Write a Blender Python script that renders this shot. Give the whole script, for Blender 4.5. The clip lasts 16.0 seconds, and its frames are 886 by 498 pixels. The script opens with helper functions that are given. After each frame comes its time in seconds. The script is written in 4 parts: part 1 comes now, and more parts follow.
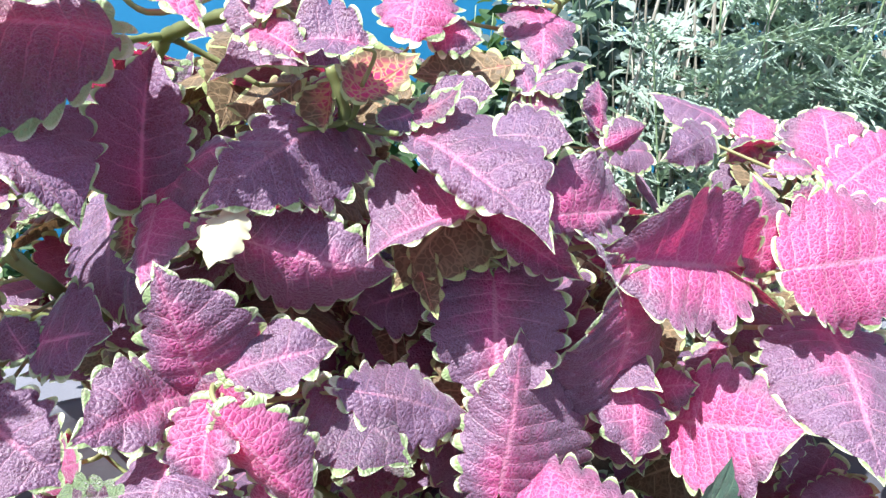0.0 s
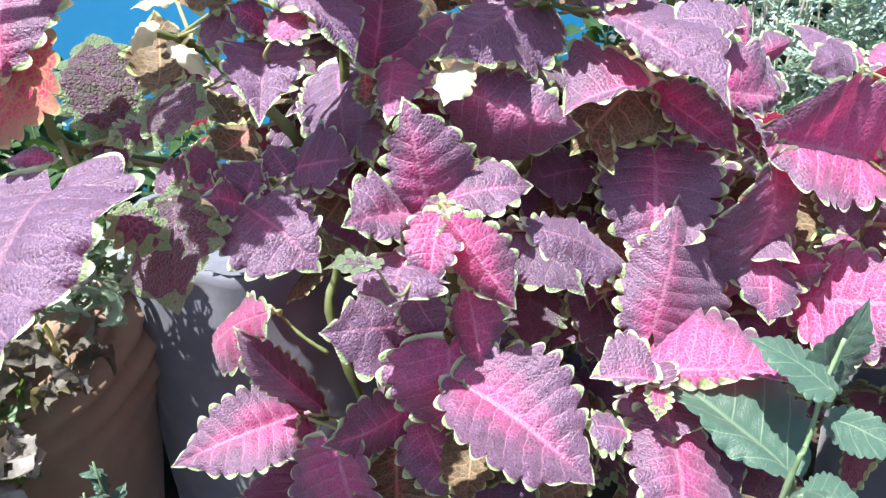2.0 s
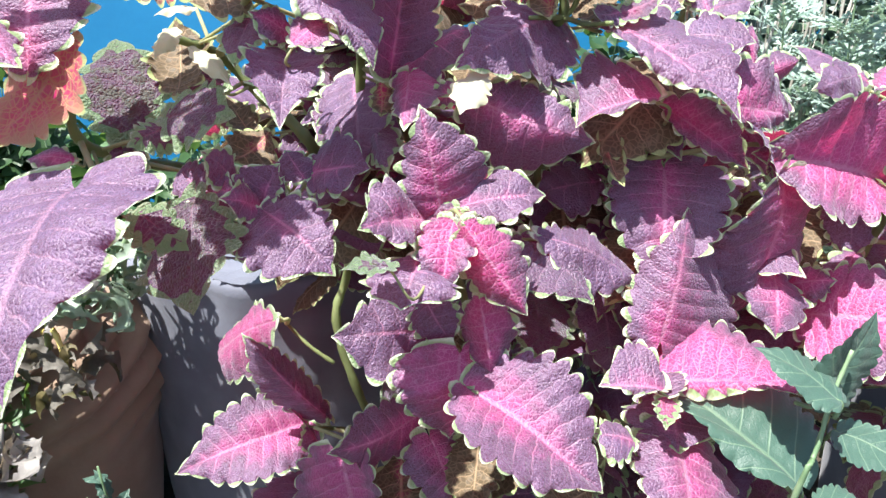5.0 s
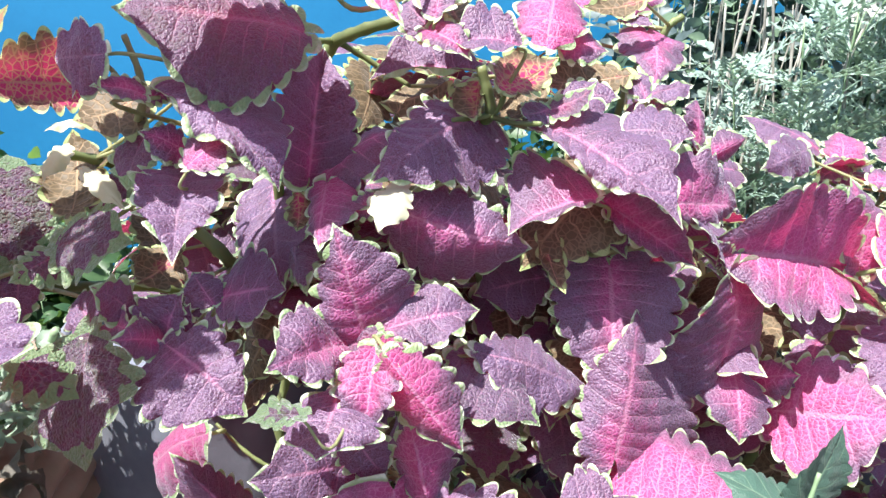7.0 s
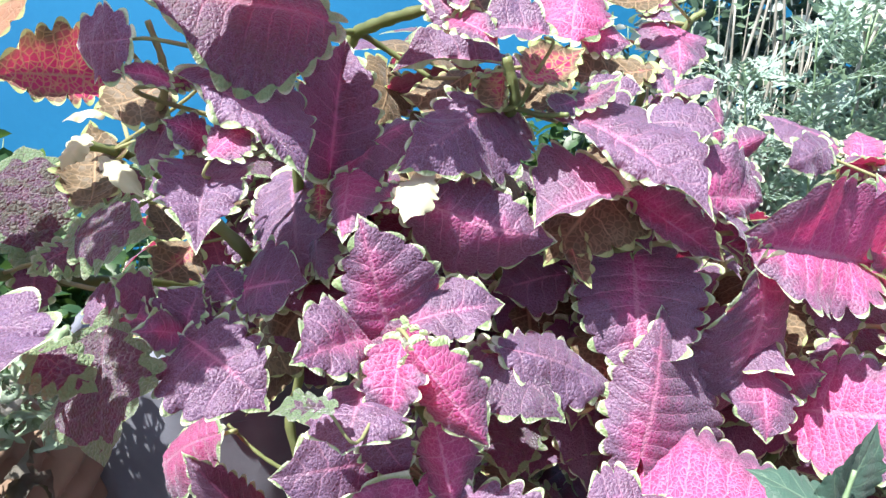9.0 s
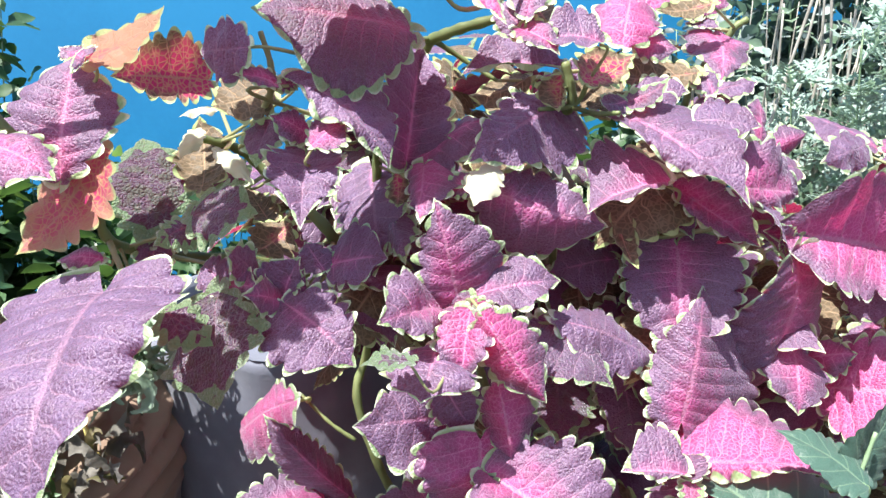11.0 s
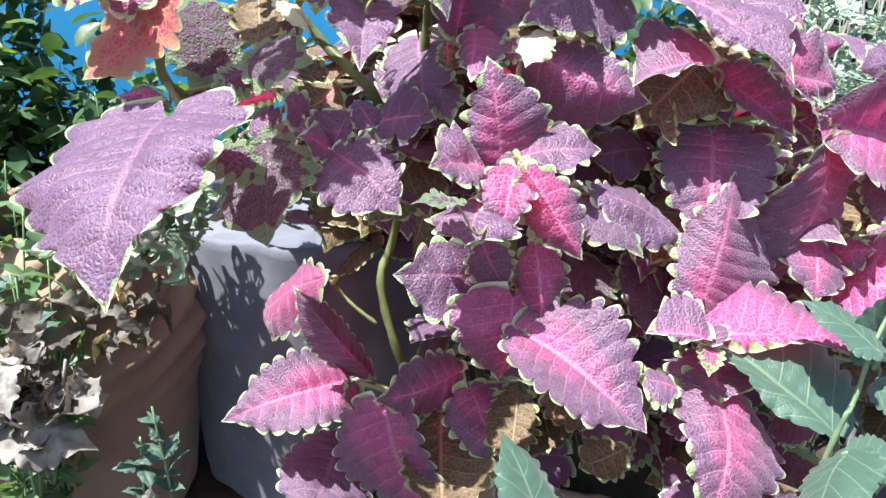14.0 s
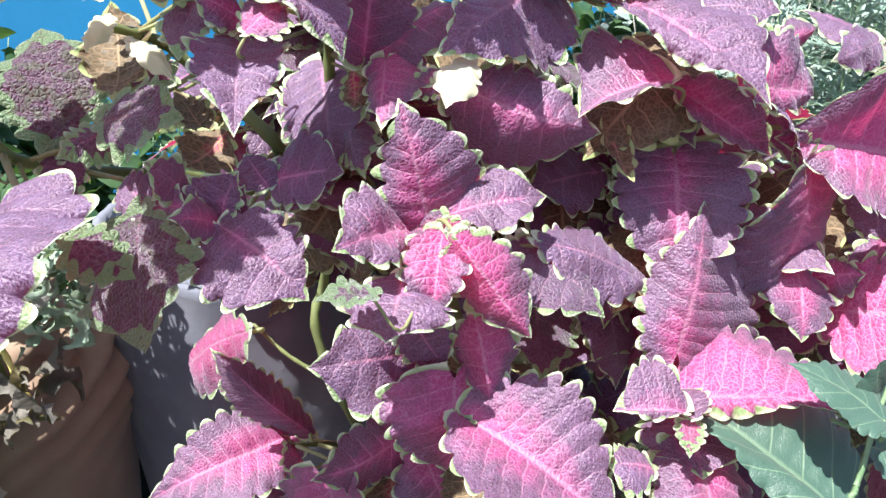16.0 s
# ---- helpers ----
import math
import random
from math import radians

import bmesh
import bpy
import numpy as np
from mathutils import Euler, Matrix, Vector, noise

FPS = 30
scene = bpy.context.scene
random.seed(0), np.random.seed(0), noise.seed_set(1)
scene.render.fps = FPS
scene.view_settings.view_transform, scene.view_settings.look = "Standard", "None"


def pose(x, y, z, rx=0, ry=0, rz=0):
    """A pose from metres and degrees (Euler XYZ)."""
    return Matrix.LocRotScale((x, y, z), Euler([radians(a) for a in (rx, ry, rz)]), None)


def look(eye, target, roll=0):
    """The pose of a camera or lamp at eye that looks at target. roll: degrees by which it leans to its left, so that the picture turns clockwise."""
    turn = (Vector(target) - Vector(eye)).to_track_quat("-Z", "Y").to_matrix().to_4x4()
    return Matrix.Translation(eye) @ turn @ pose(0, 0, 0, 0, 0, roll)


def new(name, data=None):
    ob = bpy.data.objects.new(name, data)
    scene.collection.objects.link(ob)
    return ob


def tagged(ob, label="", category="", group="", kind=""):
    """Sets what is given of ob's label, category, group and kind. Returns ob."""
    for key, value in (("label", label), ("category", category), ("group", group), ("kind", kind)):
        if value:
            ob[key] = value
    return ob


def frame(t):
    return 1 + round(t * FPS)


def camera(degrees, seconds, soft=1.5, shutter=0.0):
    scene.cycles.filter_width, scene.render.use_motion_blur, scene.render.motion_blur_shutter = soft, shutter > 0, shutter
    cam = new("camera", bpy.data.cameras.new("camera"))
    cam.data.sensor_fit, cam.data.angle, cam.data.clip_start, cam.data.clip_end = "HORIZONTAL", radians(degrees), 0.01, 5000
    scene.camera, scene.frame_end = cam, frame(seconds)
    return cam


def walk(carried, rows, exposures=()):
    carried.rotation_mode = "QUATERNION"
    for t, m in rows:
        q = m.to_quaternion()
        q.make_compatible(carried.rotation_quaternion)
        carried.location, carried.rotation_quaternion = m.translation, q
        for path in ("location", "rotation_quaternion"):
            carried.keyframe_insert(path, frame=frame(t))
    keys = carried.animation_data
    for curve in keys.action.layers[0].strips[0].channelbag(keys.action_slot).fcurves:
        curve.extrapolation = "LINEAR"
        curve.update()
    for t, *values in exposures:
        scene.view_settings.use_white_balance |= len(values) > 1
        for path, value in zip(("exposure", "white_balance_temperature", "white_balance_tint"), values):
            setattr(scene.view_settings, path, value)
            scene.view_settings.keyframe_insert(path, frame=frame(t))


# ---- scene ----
cam = camera(63.0, 16.0, soft=1.5)
METRES, EYE, TILT, LEAN, TURN = 0.7, 0.85, -22.0, 0.0, 0.0
ROWS = [
    (0.0, 0.0, 0.0, 0.0, 0.0, -0.0, -0.0),
    (0.5, -0.0281, -0.0265, -0.0322, 0.93, -0.34, -0.86),
    (1.0, -0.0646, -0.0702, -0.0792, 2.56, -0.4, -2.15),
    (1.5, -0.0873, -0.1028, -0.1038, 4.2, -0.96, -2.88),
    (2.0, -0.1033, -0.1277, -0.13, 5.41, -1.27, -3.74),
    (2.5, -0.1108, -0.1388, -0.1456, 5.92, -1.73, -4.48),
    (3.0, -0.123, -0.151, -0.1641, 6.12, -1.64, -5.23),
    (5.5, -0.1089, -0.1244, -0.1314, 5.0, 1.23, -4.34),
    (6.0, -0.1014, -0.1055, -0.1105, 4.63, 1.96, -3.68),
    (6.5, -0.09, -0.0939, -0.0903, 4.27, 2.77, -2.98),
    (7.0, -0.0768, -0.0755, -0.0676, 3.64, 3.8, -2.13),
    (7.5, -0.0584, -0.0536, -0.0461, 2.65, 4.69, -1.29),
    (8.0, -0.0517, -0.0257, -0.0374, 1.66, 5.37, -1.0),
    (8.5, -0.0738, -0.0207, -0.0599, 1.85, 4.82, -1.75),
    (9.0, -0.0998, -0.0645, -0.0822, 3.57, 4.51, -2.3),
    (9.5, -0.1145, -0.1106, -0.0983, 5.31, 4.34, -2.55),
    (10.0, -0.1137, -0.1524, -0.1079, 6.8, 4.56, -2.9),
    (12.5, -0.1198, -0.1436, -0.1403, 6.15, 3.6, -4.42),
    (13.0, -0.1359, -0.1598, -0.1754, 6.52, 2.47, -5.74),
    (13.5, -0.1459, -0.1748, -0.1959, 6.83, 1.69, -6.34),
    (14.0, -0.1474, -0.1795, -0.2133, 6.58, 0.91, -7.2),
    (14.5, -0.1508, -0.157, -0.2241, 5.71, -0.01, -8.05),
    (15.0, -0.1507, -0.1283, -0.1937, 5.22, -0.17, -6.74),
    (15.5, -0.1469, -0.0947, -0.1647, 4.5, -0.56, -5.5),
    (16.0, -0.131, -0.0482, -0.1067, 3.88, -1.97, -2.77),
]
EXPOSURE = 1.66
SUN_ELEVATION, SUN_TURN = 65.0, 222.0      # degrees up; degrees east of straight ahead (+y)
walk(cam, [(t, pose(0, 0, EYE, TILT, LEAN, TURN) @ pose(METRES * x, METRES * y, METRES * z, 90 + pitch, roll, yaw)) for t, x, y, z, yaw, pitch, roll in ROWS],
     exposures=[(0.0, EXPOSURE), (16.0, EXPOSURE)])

# ---- light: a clear sky and one high sun ----
world = bpy.data.worlds.new("world")
scene.world = world
world.use_nodes = True
wt = world.node_tree
sky = wt.nodes.new("ShaderNodeTexSky")
sky.sky_type, sky.sun_disc = "NISHITA", False
sky.air_density, sky.dust_density = 0.9, 1.6
sky.sun_elevation, sky.sun_rotation = radians(SUN_ELEVATION), radians(SUN_TURN)
wt.links.new(sky.outputs[0], wt.nodes["Background"].inputs[0])
wt.nodes["Background"].inputs[1].default_value = 0.096

sun_data = bpy.data.lights.new("sun", "SUN")
sun_data.energy, sun_data.angle, sun_data.color = 5.0, radians(0.6), (1.0, 0.965, 0.93)
sun = new("sun", sun_data)
ce, se = math.cos(radians(SUN_ELEVATION)), math.sin(radians(SUN_ELEVATION))
to_sun = Vector((ce * math.sin(radians(SUN_TURN)), ce * math.cos(radians(SUN_TURN)), se))
sun.matrix_world = look(to_sun * 20, (0, 0, 0))


# ---- materials ----
class Nodes:
    """A node material under construction; its methods return sockets."""

    def __init__(self, name):
        self.m = bpy.data.materials.new(name)
        self.m.use_nodes = True
        self.t = self.m.node_tree
        self.bsdf = self.t.nodes["Principled BSDF"]
        self.out = self.t.nodes["Material Output"]

    def node(self, kind, **sets):
        n = self.t.nodes.new(kind)
        for k, v in sets.items():
            setattr(n, k, v)
        return n

    def put(self, socket, value):
        if isinstance(value, bpy.types.NodeSocket):
            self.t.links.new(value, socket)
        elif isinstance(value, tuple) and len(value) == 3 and socket.type == "RGBA":
            socket.default_value = (*value, 1)
        else:
            socket.default_value = value

    def math(self, op, a, b=0.0, c=0.0):
        n = self.node("ShaderNodeMath", operation=op)
        for i, v in enumerate((a, b, c)):
            self.put(n.inputs[i], v)
        return n.outputs[0]

    def ramp(self, x, lo, hi, a=0.0, b=1.0):
        n = self.node("ShaderNodeMapRange", interpolation_type="SMOOTHSTEP")
        for i, v in enumerate((x, lo, hi, a, b)):
            self.put(n.inputs[i], v)
        return n.outputs[0]

    def mix(self, f, a, b, how="MIX"):
        n = self.node("ShaderNodeMix", data_type="RGBA", blend_type=how)
        self.put(n.inputs[0], f), self.put(n.inputs[6], a), self.put(n.inputs[7], b)
        return n.outputs[2]

    def noise(self, at, scale, detail=3.0, rough=0.55):
        n = self.node("ShaderNodeTexNoise")
        self.put(n.inputs["Vector"], at)
        n.inputs["Scale"].default_value, n.inputs["Detail"].default_value, n.inputs["Roughness"].default_value = scale, detail, rough
        return n.outputs[0]

    def cells(self, at, scale, feature="DISTANCE_TO_EDGE"):
        n = self.node("ShaderNodeTexVoronoi", feature=feature)
        self.put(n.inputs["Vector"], at)
        n.inputs["Scale"].default_value = scale
        return n.outputs[0]

    def uv(self, name):
        return self.node("ShaderNodeUVMap", uv_map=name).outputs[0]

    def attribute(self, name, kind="GEOMETRY"):
        return self.node("ShaderNodeAttribute", attribute_name=name, attribute_type=kind).outputs["Fac"]

    def split(self, v):
        n = self.node("ShaderNodeSeparateXYZ")
        self.put(n.inputs[0], v)
        return n.outputs

    def shift(self, v, amount):
        n = self.node("ShaderNodeVectorMath", operation="ADD")
        self.put(n.inputs[0], v)
        c = self.node("ShaderNodeCombineXYZ")
        for i in range(3):
            self.put(c.inputs[i], amount)
        self.put(n.inputs[1], c.outputs[0])
        return n.outputs[0]

    def chance(self):
        return self.node("ShaderNodeObjectInfo").outputs["Random"]

    def place(self):
        return self.node("ShaderNodeTexCoord").outputs["Object"]

    def bump(self, height, strength, distance):
        n = self.node("ShaderNodeBump")
        self.put(n.inputs["Height"], height)
        self.put(n.inputs["Strength"], strength)
        n.inputs["Distance"].default_value = distance
        self.put(self.bsdf.inputs["Normal"], n.outputs[0])
        return n.outputs[0]

    def set(self, **kw):
        for k, v in kw.items():
            self.put(self.bsdf.inputs[k.replace("_", " ")], v)

    def see_through(self, colour, share, normal=None):
        """Lets light glow through a thin leaf."""
        n = self.node("ShaderNodeBsdfTranslucent")
        self.put(n.inputs["Color"], colour)
        if normal:
            self.put(n.inputs["Normal"], normal)
        mx = self.node("ShaderNodeMixShader")
        self.put(mx.inputs[0], share)
        self.t.links.new(self.bsdf.outputs[0], mx.inputs[1])
        self.t.links.new(n.outputs[0], mx.inputs[2])
        self.t.links.new(mx.outputs[0], self.out.inputs[0])


def coleus_material(name, under):
    n = Nodes(name)
    s, half, _ = n.split(n.uv("pattern"))
    across = n.math("ABSOLUTE", n.math("MULTIPLY_ADD", half, 2.0, -1.0))
    luck = n.chance()
    at = n.shift(n.uv("metric"), n.math("MULTIPLY", luck, 40.0))
    rim, rib, pink, pale = n.attribute("rim"), n.attribute("rib"), n.attribute("pink", "OBJECT"), n.attribute("pale", "OBJECT")
    broad, fine, patchy = n.noise(at, 4.0), n.noise(at, 55.0, 4.0), n.noise(at, 11.0, 3.0)
    # side veins end in the notches of the margin
    notch = n.math("ABSOLUTE", n.math("SINE", n.math("MULTIPLY", n.math("ADD", rib, n.math("MULTIPLY_ADD", patchy, 0.36, -0.18)), math.pi)))      # 0 on a side vein, 1 between two
    side = n.math("MULTIPLY", n.ramp(notch, 0.20, 0.03), n.ramp(across, 0.95, 0.5))
    mid = n.math("MULTIPLY", n.ramp(across, 0.065, 0.012), n.ramp(s, 1.02, 0.6))
    vein = n.math("MAXIMUM", side, mid)
    cell = n.cells(at, 21.0 if under else 31.0)
    net = n.ramp(cell, 0.01, 0.15 if under else 0.08)          # 1 inside a cell, 0 on the small veins
    small = n.ramp(n.cells(at, 62.0), 0.0, 0.25)
    # how far the pink heart reaches
    reach = n.math("SUBTRACT", n.math("SUBTRACT", n.math("MULTIPLY_ADD", pink, 1.20, 0.0), n.math("MULTIPLY", across, 0.66)), n.math("MULTIPLY", s, 0.48))
    reach = n.math("ADD", reach, n.math("MULTIPLY_ADD", broad, 0.6, -0.33))
    reach = n.math("ADD", reach, n.math("MULTIPLY_ADD", patchy, 0.5, -0.25))
    heart = n.ramp(n.math("ADD", reach, n.math("MULTIPLY", vein, 0.16)), -0.05, 0.55)
    # pale rim, widest on the tips of the scallops, uneven from leaf to leaf
    edge = n.math("MULTIPLY", n.math("MULTIPLY_ADD", notch, 1.7, 0.25), n.math("MULTIPLY_ADD", n.ramp(broad, 0.35, 0.68), 1.3, n.math("MULTIPLY_ADD", luck, 0.70, 0.20)))
    edge = edge if under else n.math("ADD", edge, n.math("MULTIPLY", pale, n.math("MULTIPLY_ADD", patchy, 9.0, n.math("MULTIPLY", notch, 3.0))))
    green_rim = n.ramp(n.math("SUBTRACT", n.math("ADD", rim, n.math("MULTIPLY_ADD", fine, 0.8, -0.4)), edge), 0.55, -0.35)
    if under:
        olive = n.mix(pale, n.mix(patchy, (0.062, 0.050, 0.026), (0.125, 0.088, 0.050)), (0.42, 0.22, 0.14))
        flush = n.mix(net, (0.42, 0.20, 0.11), n.mix(small, (0.46, 0.02, 0.12), (0.36, 0.010, 0.10)))
        col = n.mix(heart, olive, flush)
        col = n.mix(n.math("MULTIPLY", n.math("MAXIMUM", vein, n.math("MULTIPLY_ADD", net, -0.4, 0.4)), 0.65), col, (0.38, 0.27, 0.16))
        col = n.mix(green_rim, col, (0.30, 0.38, 0.16))
        n.set(Base_Color=col, Roughness=0.55, Specular_IOR_Level=0.3, Sheen_Weight=0.15)
        normal = n.bump(n.math("ADD", n.math("MULTIPLY", vein, 0.9), n.math("MULTIPLY", net, -0.3)), 0.45, 0.0016)
        glow = n.mix(0.55, n.mix(heart, (0.22, 0.13, 0.05), (0.90, 0.14, 0.16)), n.mix(1.0, col, (1.7, 1.4, 1.4), "MULTIPLY"))
        n.see_through(n.mix(n.math("MULTIPLY", pale, n.math("MULTIPLY_ADD", heart, -0.5, 1.0)), glow, (0.95, 0.42, 0.27)), n.math("MULTIPLY_ADD", pale, 0.40, 0.22), normal)
        return n.m
    grain = n.ramp(n.noise(at, 150.0, 2.0), 0.46, 0.68)
    purple = n.mix(n.ramp(n.math("MULTIPLY_ADD", patchy, 0.6, n.math("MULTIPLY", broad, 0.5)), 0.38, 0.72), PURPLE_DARK, n.mix(n.ramp(pink, 0.15, 0.6), PURPLE_COOL, PURPLE_LIGHT))
    purple = n.mix(n.math("MULTIPLY", n.math("SUBTRACT", 1.0, n.math("MULTIPLY", small, net)), n.math("MULTIPLY_ADD", fine, 0.5, 0.0)), purple, PURPLE_VEIN)
    purple = n.mix(n.math("MULTIPLY", grain, 0.52), purple, PURPLE_VEIN)
    hot = n.mix(net, PINK_VEIN, n.mix(patchy, PINK_DEEP, PINK_HOT))
    hot = n.mix(n.math("MULTIPLY", grain, 0.18), hot, VEIN)
    col = n.mix(heart, purple, hot)
    col = n.mix(n.math("MULTIPLY", vein, n.math("MULTIPLY_ADD", heart, 0.24, n.math("MULTIPLY_ADD", fine, 0.35, 0.10))), col, VEIN)
    col = n.mix(n.math("MULTIPLY", pale, 0.72), col, (0.034, 0.014, 0.030))
    veiny = n.math("MULTIPLY", pale, n.math("SUBTRACT", 1.0, n.ramp(n.cells(at, 24.0), 0.005, 0.10)))
    col = n.mix(n.math("MULTIPLY", veiny, n.math("MULTIPLY_ADD", broad, 1.6, -0.35)), col, (0.34, 0.33, 0.31))
    col = n.mix(n.math("MULTIPLY", n.math("MULTIPLY", pale, 0.8), n.ramp(patchy, 0.46, 0.60)), col, (0.055, 0.085, 0.040))
    rim_colour = n.mix(n.ramp(rim, 1.6, 0.3), (0.25, 0.37, 0.16), n.mix(n.ramp(patchy, 0.35, 0.65), (0.36, 0.48, 0.24), (0.76, 0.80, 0.62)))
    col = n.mix(green_rim, col, n.mix(n.math("MULTIPLY", pale, 0.85), rim_colour, (0.10, 0.17, 0.085)))
    gloss = n.math("MULTIPLY_ADD", fine, 0.20, n.math("MULTIPLY_ADD", patchy, 0.2, 0.34))
    n.set(Base_Color=col, Roughness=gloss, Specular_IOR_Level=0.8, Specular_Tint=(0.95, 0.88, 1.0), Sheen_Weight=SHEEN, Sheen_Roughness=0.4, Sheen_Tint=(0.90, 0.84, 1.0))
    # the flesh swells between the small veins
    dome = n.ramp(n.cells(at, 31.0), 0.0, 0.34)
    height = n.math("ADD", n.math("MULTIPLY", dome, n.math("MULTIPLY_ADD", patchy, 1.6, 0.1)), n.math("MULTIPLY", small, 0.25))
    height = n.math("SUBTRACT", height, n.math("MULTIPLY", vein, 0.7))
    normal = n.bump(n.math("ADD", height, n.math("MULTIPLY", fine, 0.25)), n.math("MULTIPLY_ADD", pale, 0.35, 0.34), 0.0026)
    n.see_through(n.mix(green_rim, n.mix(heart, (0.42, 0.024, 0.085), (0.93, 0.055, 0.22)), (0.5, 0.6, 0.25)), 0.38, normal)
    return n.m


PURPLE_COOL = (0.062, 0.038, 0.100)
PURPLE_DARK, PURPLE_LIGHT, PURPLE_VEIN = (0.026, 0.007, 0.024), (0.090, 0.037, 0.088), (0.40, 0.26, 0.42)
PINK_DEEP, PINK_HOT, PINK_VEIN, VEIN = (0.22, 0.014, 0.095), (0.44, 0.064, 0.235), (0.52, 0.17, 0.33), (0.55, 0.30, 0.42)
SHEEN = 0.32
LEAF_TOP = coleus_material("coleus_leaf_upper", False)
LEAF_UNDER = coleus_material("coleus_leaf_underside", True)


def plain(name, one, two, scale=8.0, rough=0.6, bump=0.3, depth=0.002, glow=None, share=0.35, fine_scale=60.0, spec=0.4):
    """Two-tone mottled surface with grain; glow: the colour of light shining through a thin leaf."""
    n = Nodes(name)
    at = n.shift(n.place(), n.math("MULTIPLY", n.chance(), 30.0))
    broad, fine = n.noise(at, scale), n.noise(at, fine_scale, 5.0)
    col = n.mix(n.ramp(n.math("ADD", n.math("MULTIPLY", broad, 0.7), n.math("MULTIPLY", fine, 0.3)), 0.33, 0.67), one, two)
    n.set(Base_Color=col, Roughness=n.math("MULTIPLY_ADD", fine, 0.2, rough - 0.1), Specular_IOR_Level=spec)
    normal = n.bump(n.math("ADD", broad, fine), bump, depth)
    if glow:
        n.see_through(glow, share, normal)
    return n.m


def weed_material():
    n = Nodes("weed_leaf")
    s, half, _ = n.split(n.uv("pattern"))
    across = n.math("ABSOLUTE", n.math("MULTIPLY_ADD", half, 2.0, -1.0))
    at = n.uv("metric")
    broad, fine = n.noise(at, 5.0), n.noise(at, 70.0, 4.0)
    phase = n.math("FRACT", n.math("MULTIPLY", n.math("SUBTRACT", s, n.math("MULTIPLY", across, 0.3)), 5.0))
    side = n.ramp(n.math("MULTIPLY", n.math("ABSOLUTE", n.math("SUBTRACT", phase, 0.5)), 2.0), 0.90, 0.99)
    vein = n.math("MAXIMUM", side, n.ramp(across, 0.05, 0.01))
    net = n.ramp(n.cells(at, 30.0), 0.0, 0.15)
    col = n.mix(broad, (0.030, 0.072, 0.056), (0.056, 0.112, 0.082))
    col = n.mix(n.math("MULTIPLY", vein, 0.3), col, (0.25, 0.36, 0.22))
    n.set(Base_Color=col, Roughness=0.5, Specular_IOR_Level=0.35, Sheen_Weight=0.12)
    normal = n.bump(n.math("ADD", n.math("MULTIPLY", net, 0.5), n.math("SUBTRACT", fine, vein)), 0.25, 0.0012)
    n.see_through((0.12, 0.28, 0.12), 0.14, normal)
    return n.m


WEED_LEAF = weed_material()
CREAM = plain("cream_leaf", (0.42, 0.42, 0.27), (0.60, 0.58, 0.43), 20.0, 0.5, 0.4, 0.0015, (0.7, 0.65, 0.4), 0.3)
STEM = plain("coleus_stem", (0.085, 0.105, 0.042), (0.20, 0.24, 0.10), 25.0, 0.45, 0.3, 0.001, (0.4, 0.5, 0.1), 0.2)
PETIOLE = plain("pale_petiole", (0.24, 0.25, 0.12), (0.36, 0.36, 0.20), 30.0, 0.5, 0.2, 0.001, (0.5, 0.5, 0.2), 0.3)
WEED_STEM = plain("weed_stem", (0.10, 0.17, 0.085), (0.20, 0.28, 0.16), 30.0, 0.5, 0.2, 0.001)
DRY = plain("dry_leaf", (0.105, 0.10, 0.093), (0.29, 0.28, 0.262), 30.0, 0.8, 0.8, 0.003, (0.5, 0.4, 0.25), 0.2)
DRY_DARK = plain("withered_leaf", (0.058, 0.054, 0.044), (0.145, 0.135, 0.115), 30.0, 0.7, 0.8, 0.003, (0.2, 0.15, 0.05), 0.15)
WILTED = plain("wilted_green", (0.13, 0.20, 0.135), (0.34, 0.42, 0.33), 40.0, 0.6, 0.5, 0.002, (0.3, 0.4, 0.2), 0.25)
YELLOW = plain("yellow_stem", (0.42, 0.33, 0.08), (0.55, 0.45, 0.15), 30.0, 0.5, 0.2, 0.001)
DYING = plain("dying_leaf", (0.045, 0.05, 0.018), (0.11, 0.085, 0.035), 25.0, 0.6, 0.6, 0.003, (0.2, 0.2, 0.04), 0.25)
SOIL = plain("soil", (0.026, 0.021, 0.016), (0.06, 0.047, 0.035), 20.0, 0.9, 1.0, 0.008, spec=0.2)
BLUE = plain("blue_paint", (0.010, 0.17, 0.36), (0.014, 0.205, 0.42), 2.5, 0.55, 0.15, 0.002)
BUSH = plain("bush_leaf", (0.19, 0.27, 0.235), (0.36, 0.43, 0.41), 15.0, 0.4, 0.3, 0.002, (0.26, 0.38, 0.24), 0.4)
FEATHER = plain("feathery_leaf", (0.21, 0.31, 0.26), (0.37, 0.47, 0.42), 15.0, 0.5, 0.3, 0.002, (0.26, 0.38, 0.24), 0.35)
STALK = plain("dry_stalk", (0.21, 0.20, 0.17), (0.37, 0.36, 0.32), 20.0, 0.7, 0.4, 0.002)
PETAL = plain("white_petal", (0.72, 0.74, 0.70), (0.82, 0.82, 0.80), 40.0, 0.6, 0.2, 0.001, (0.8, 0.8, 0.75), 0.4)
GREEN_LEAF = plain("mid_green_leaf", (0.05, 0.11, 0.045), (0.11, 0.19, 0.09), 15.0, 0.45, 0.3, 0.002, (0.2, 0.35, 0.06), 0.3)
# back shrubs: dim gaps between leaves are put into this darker, bluer colour
BACK_LEAF = plain("dimmed_shrub_leaf", (0.050, 0.078, 0.082), (0.12, 0.16, 0.165), 15.0, 0.45, 0.3, 0.002, (0.14, 0.24, 0.16), 0.35)
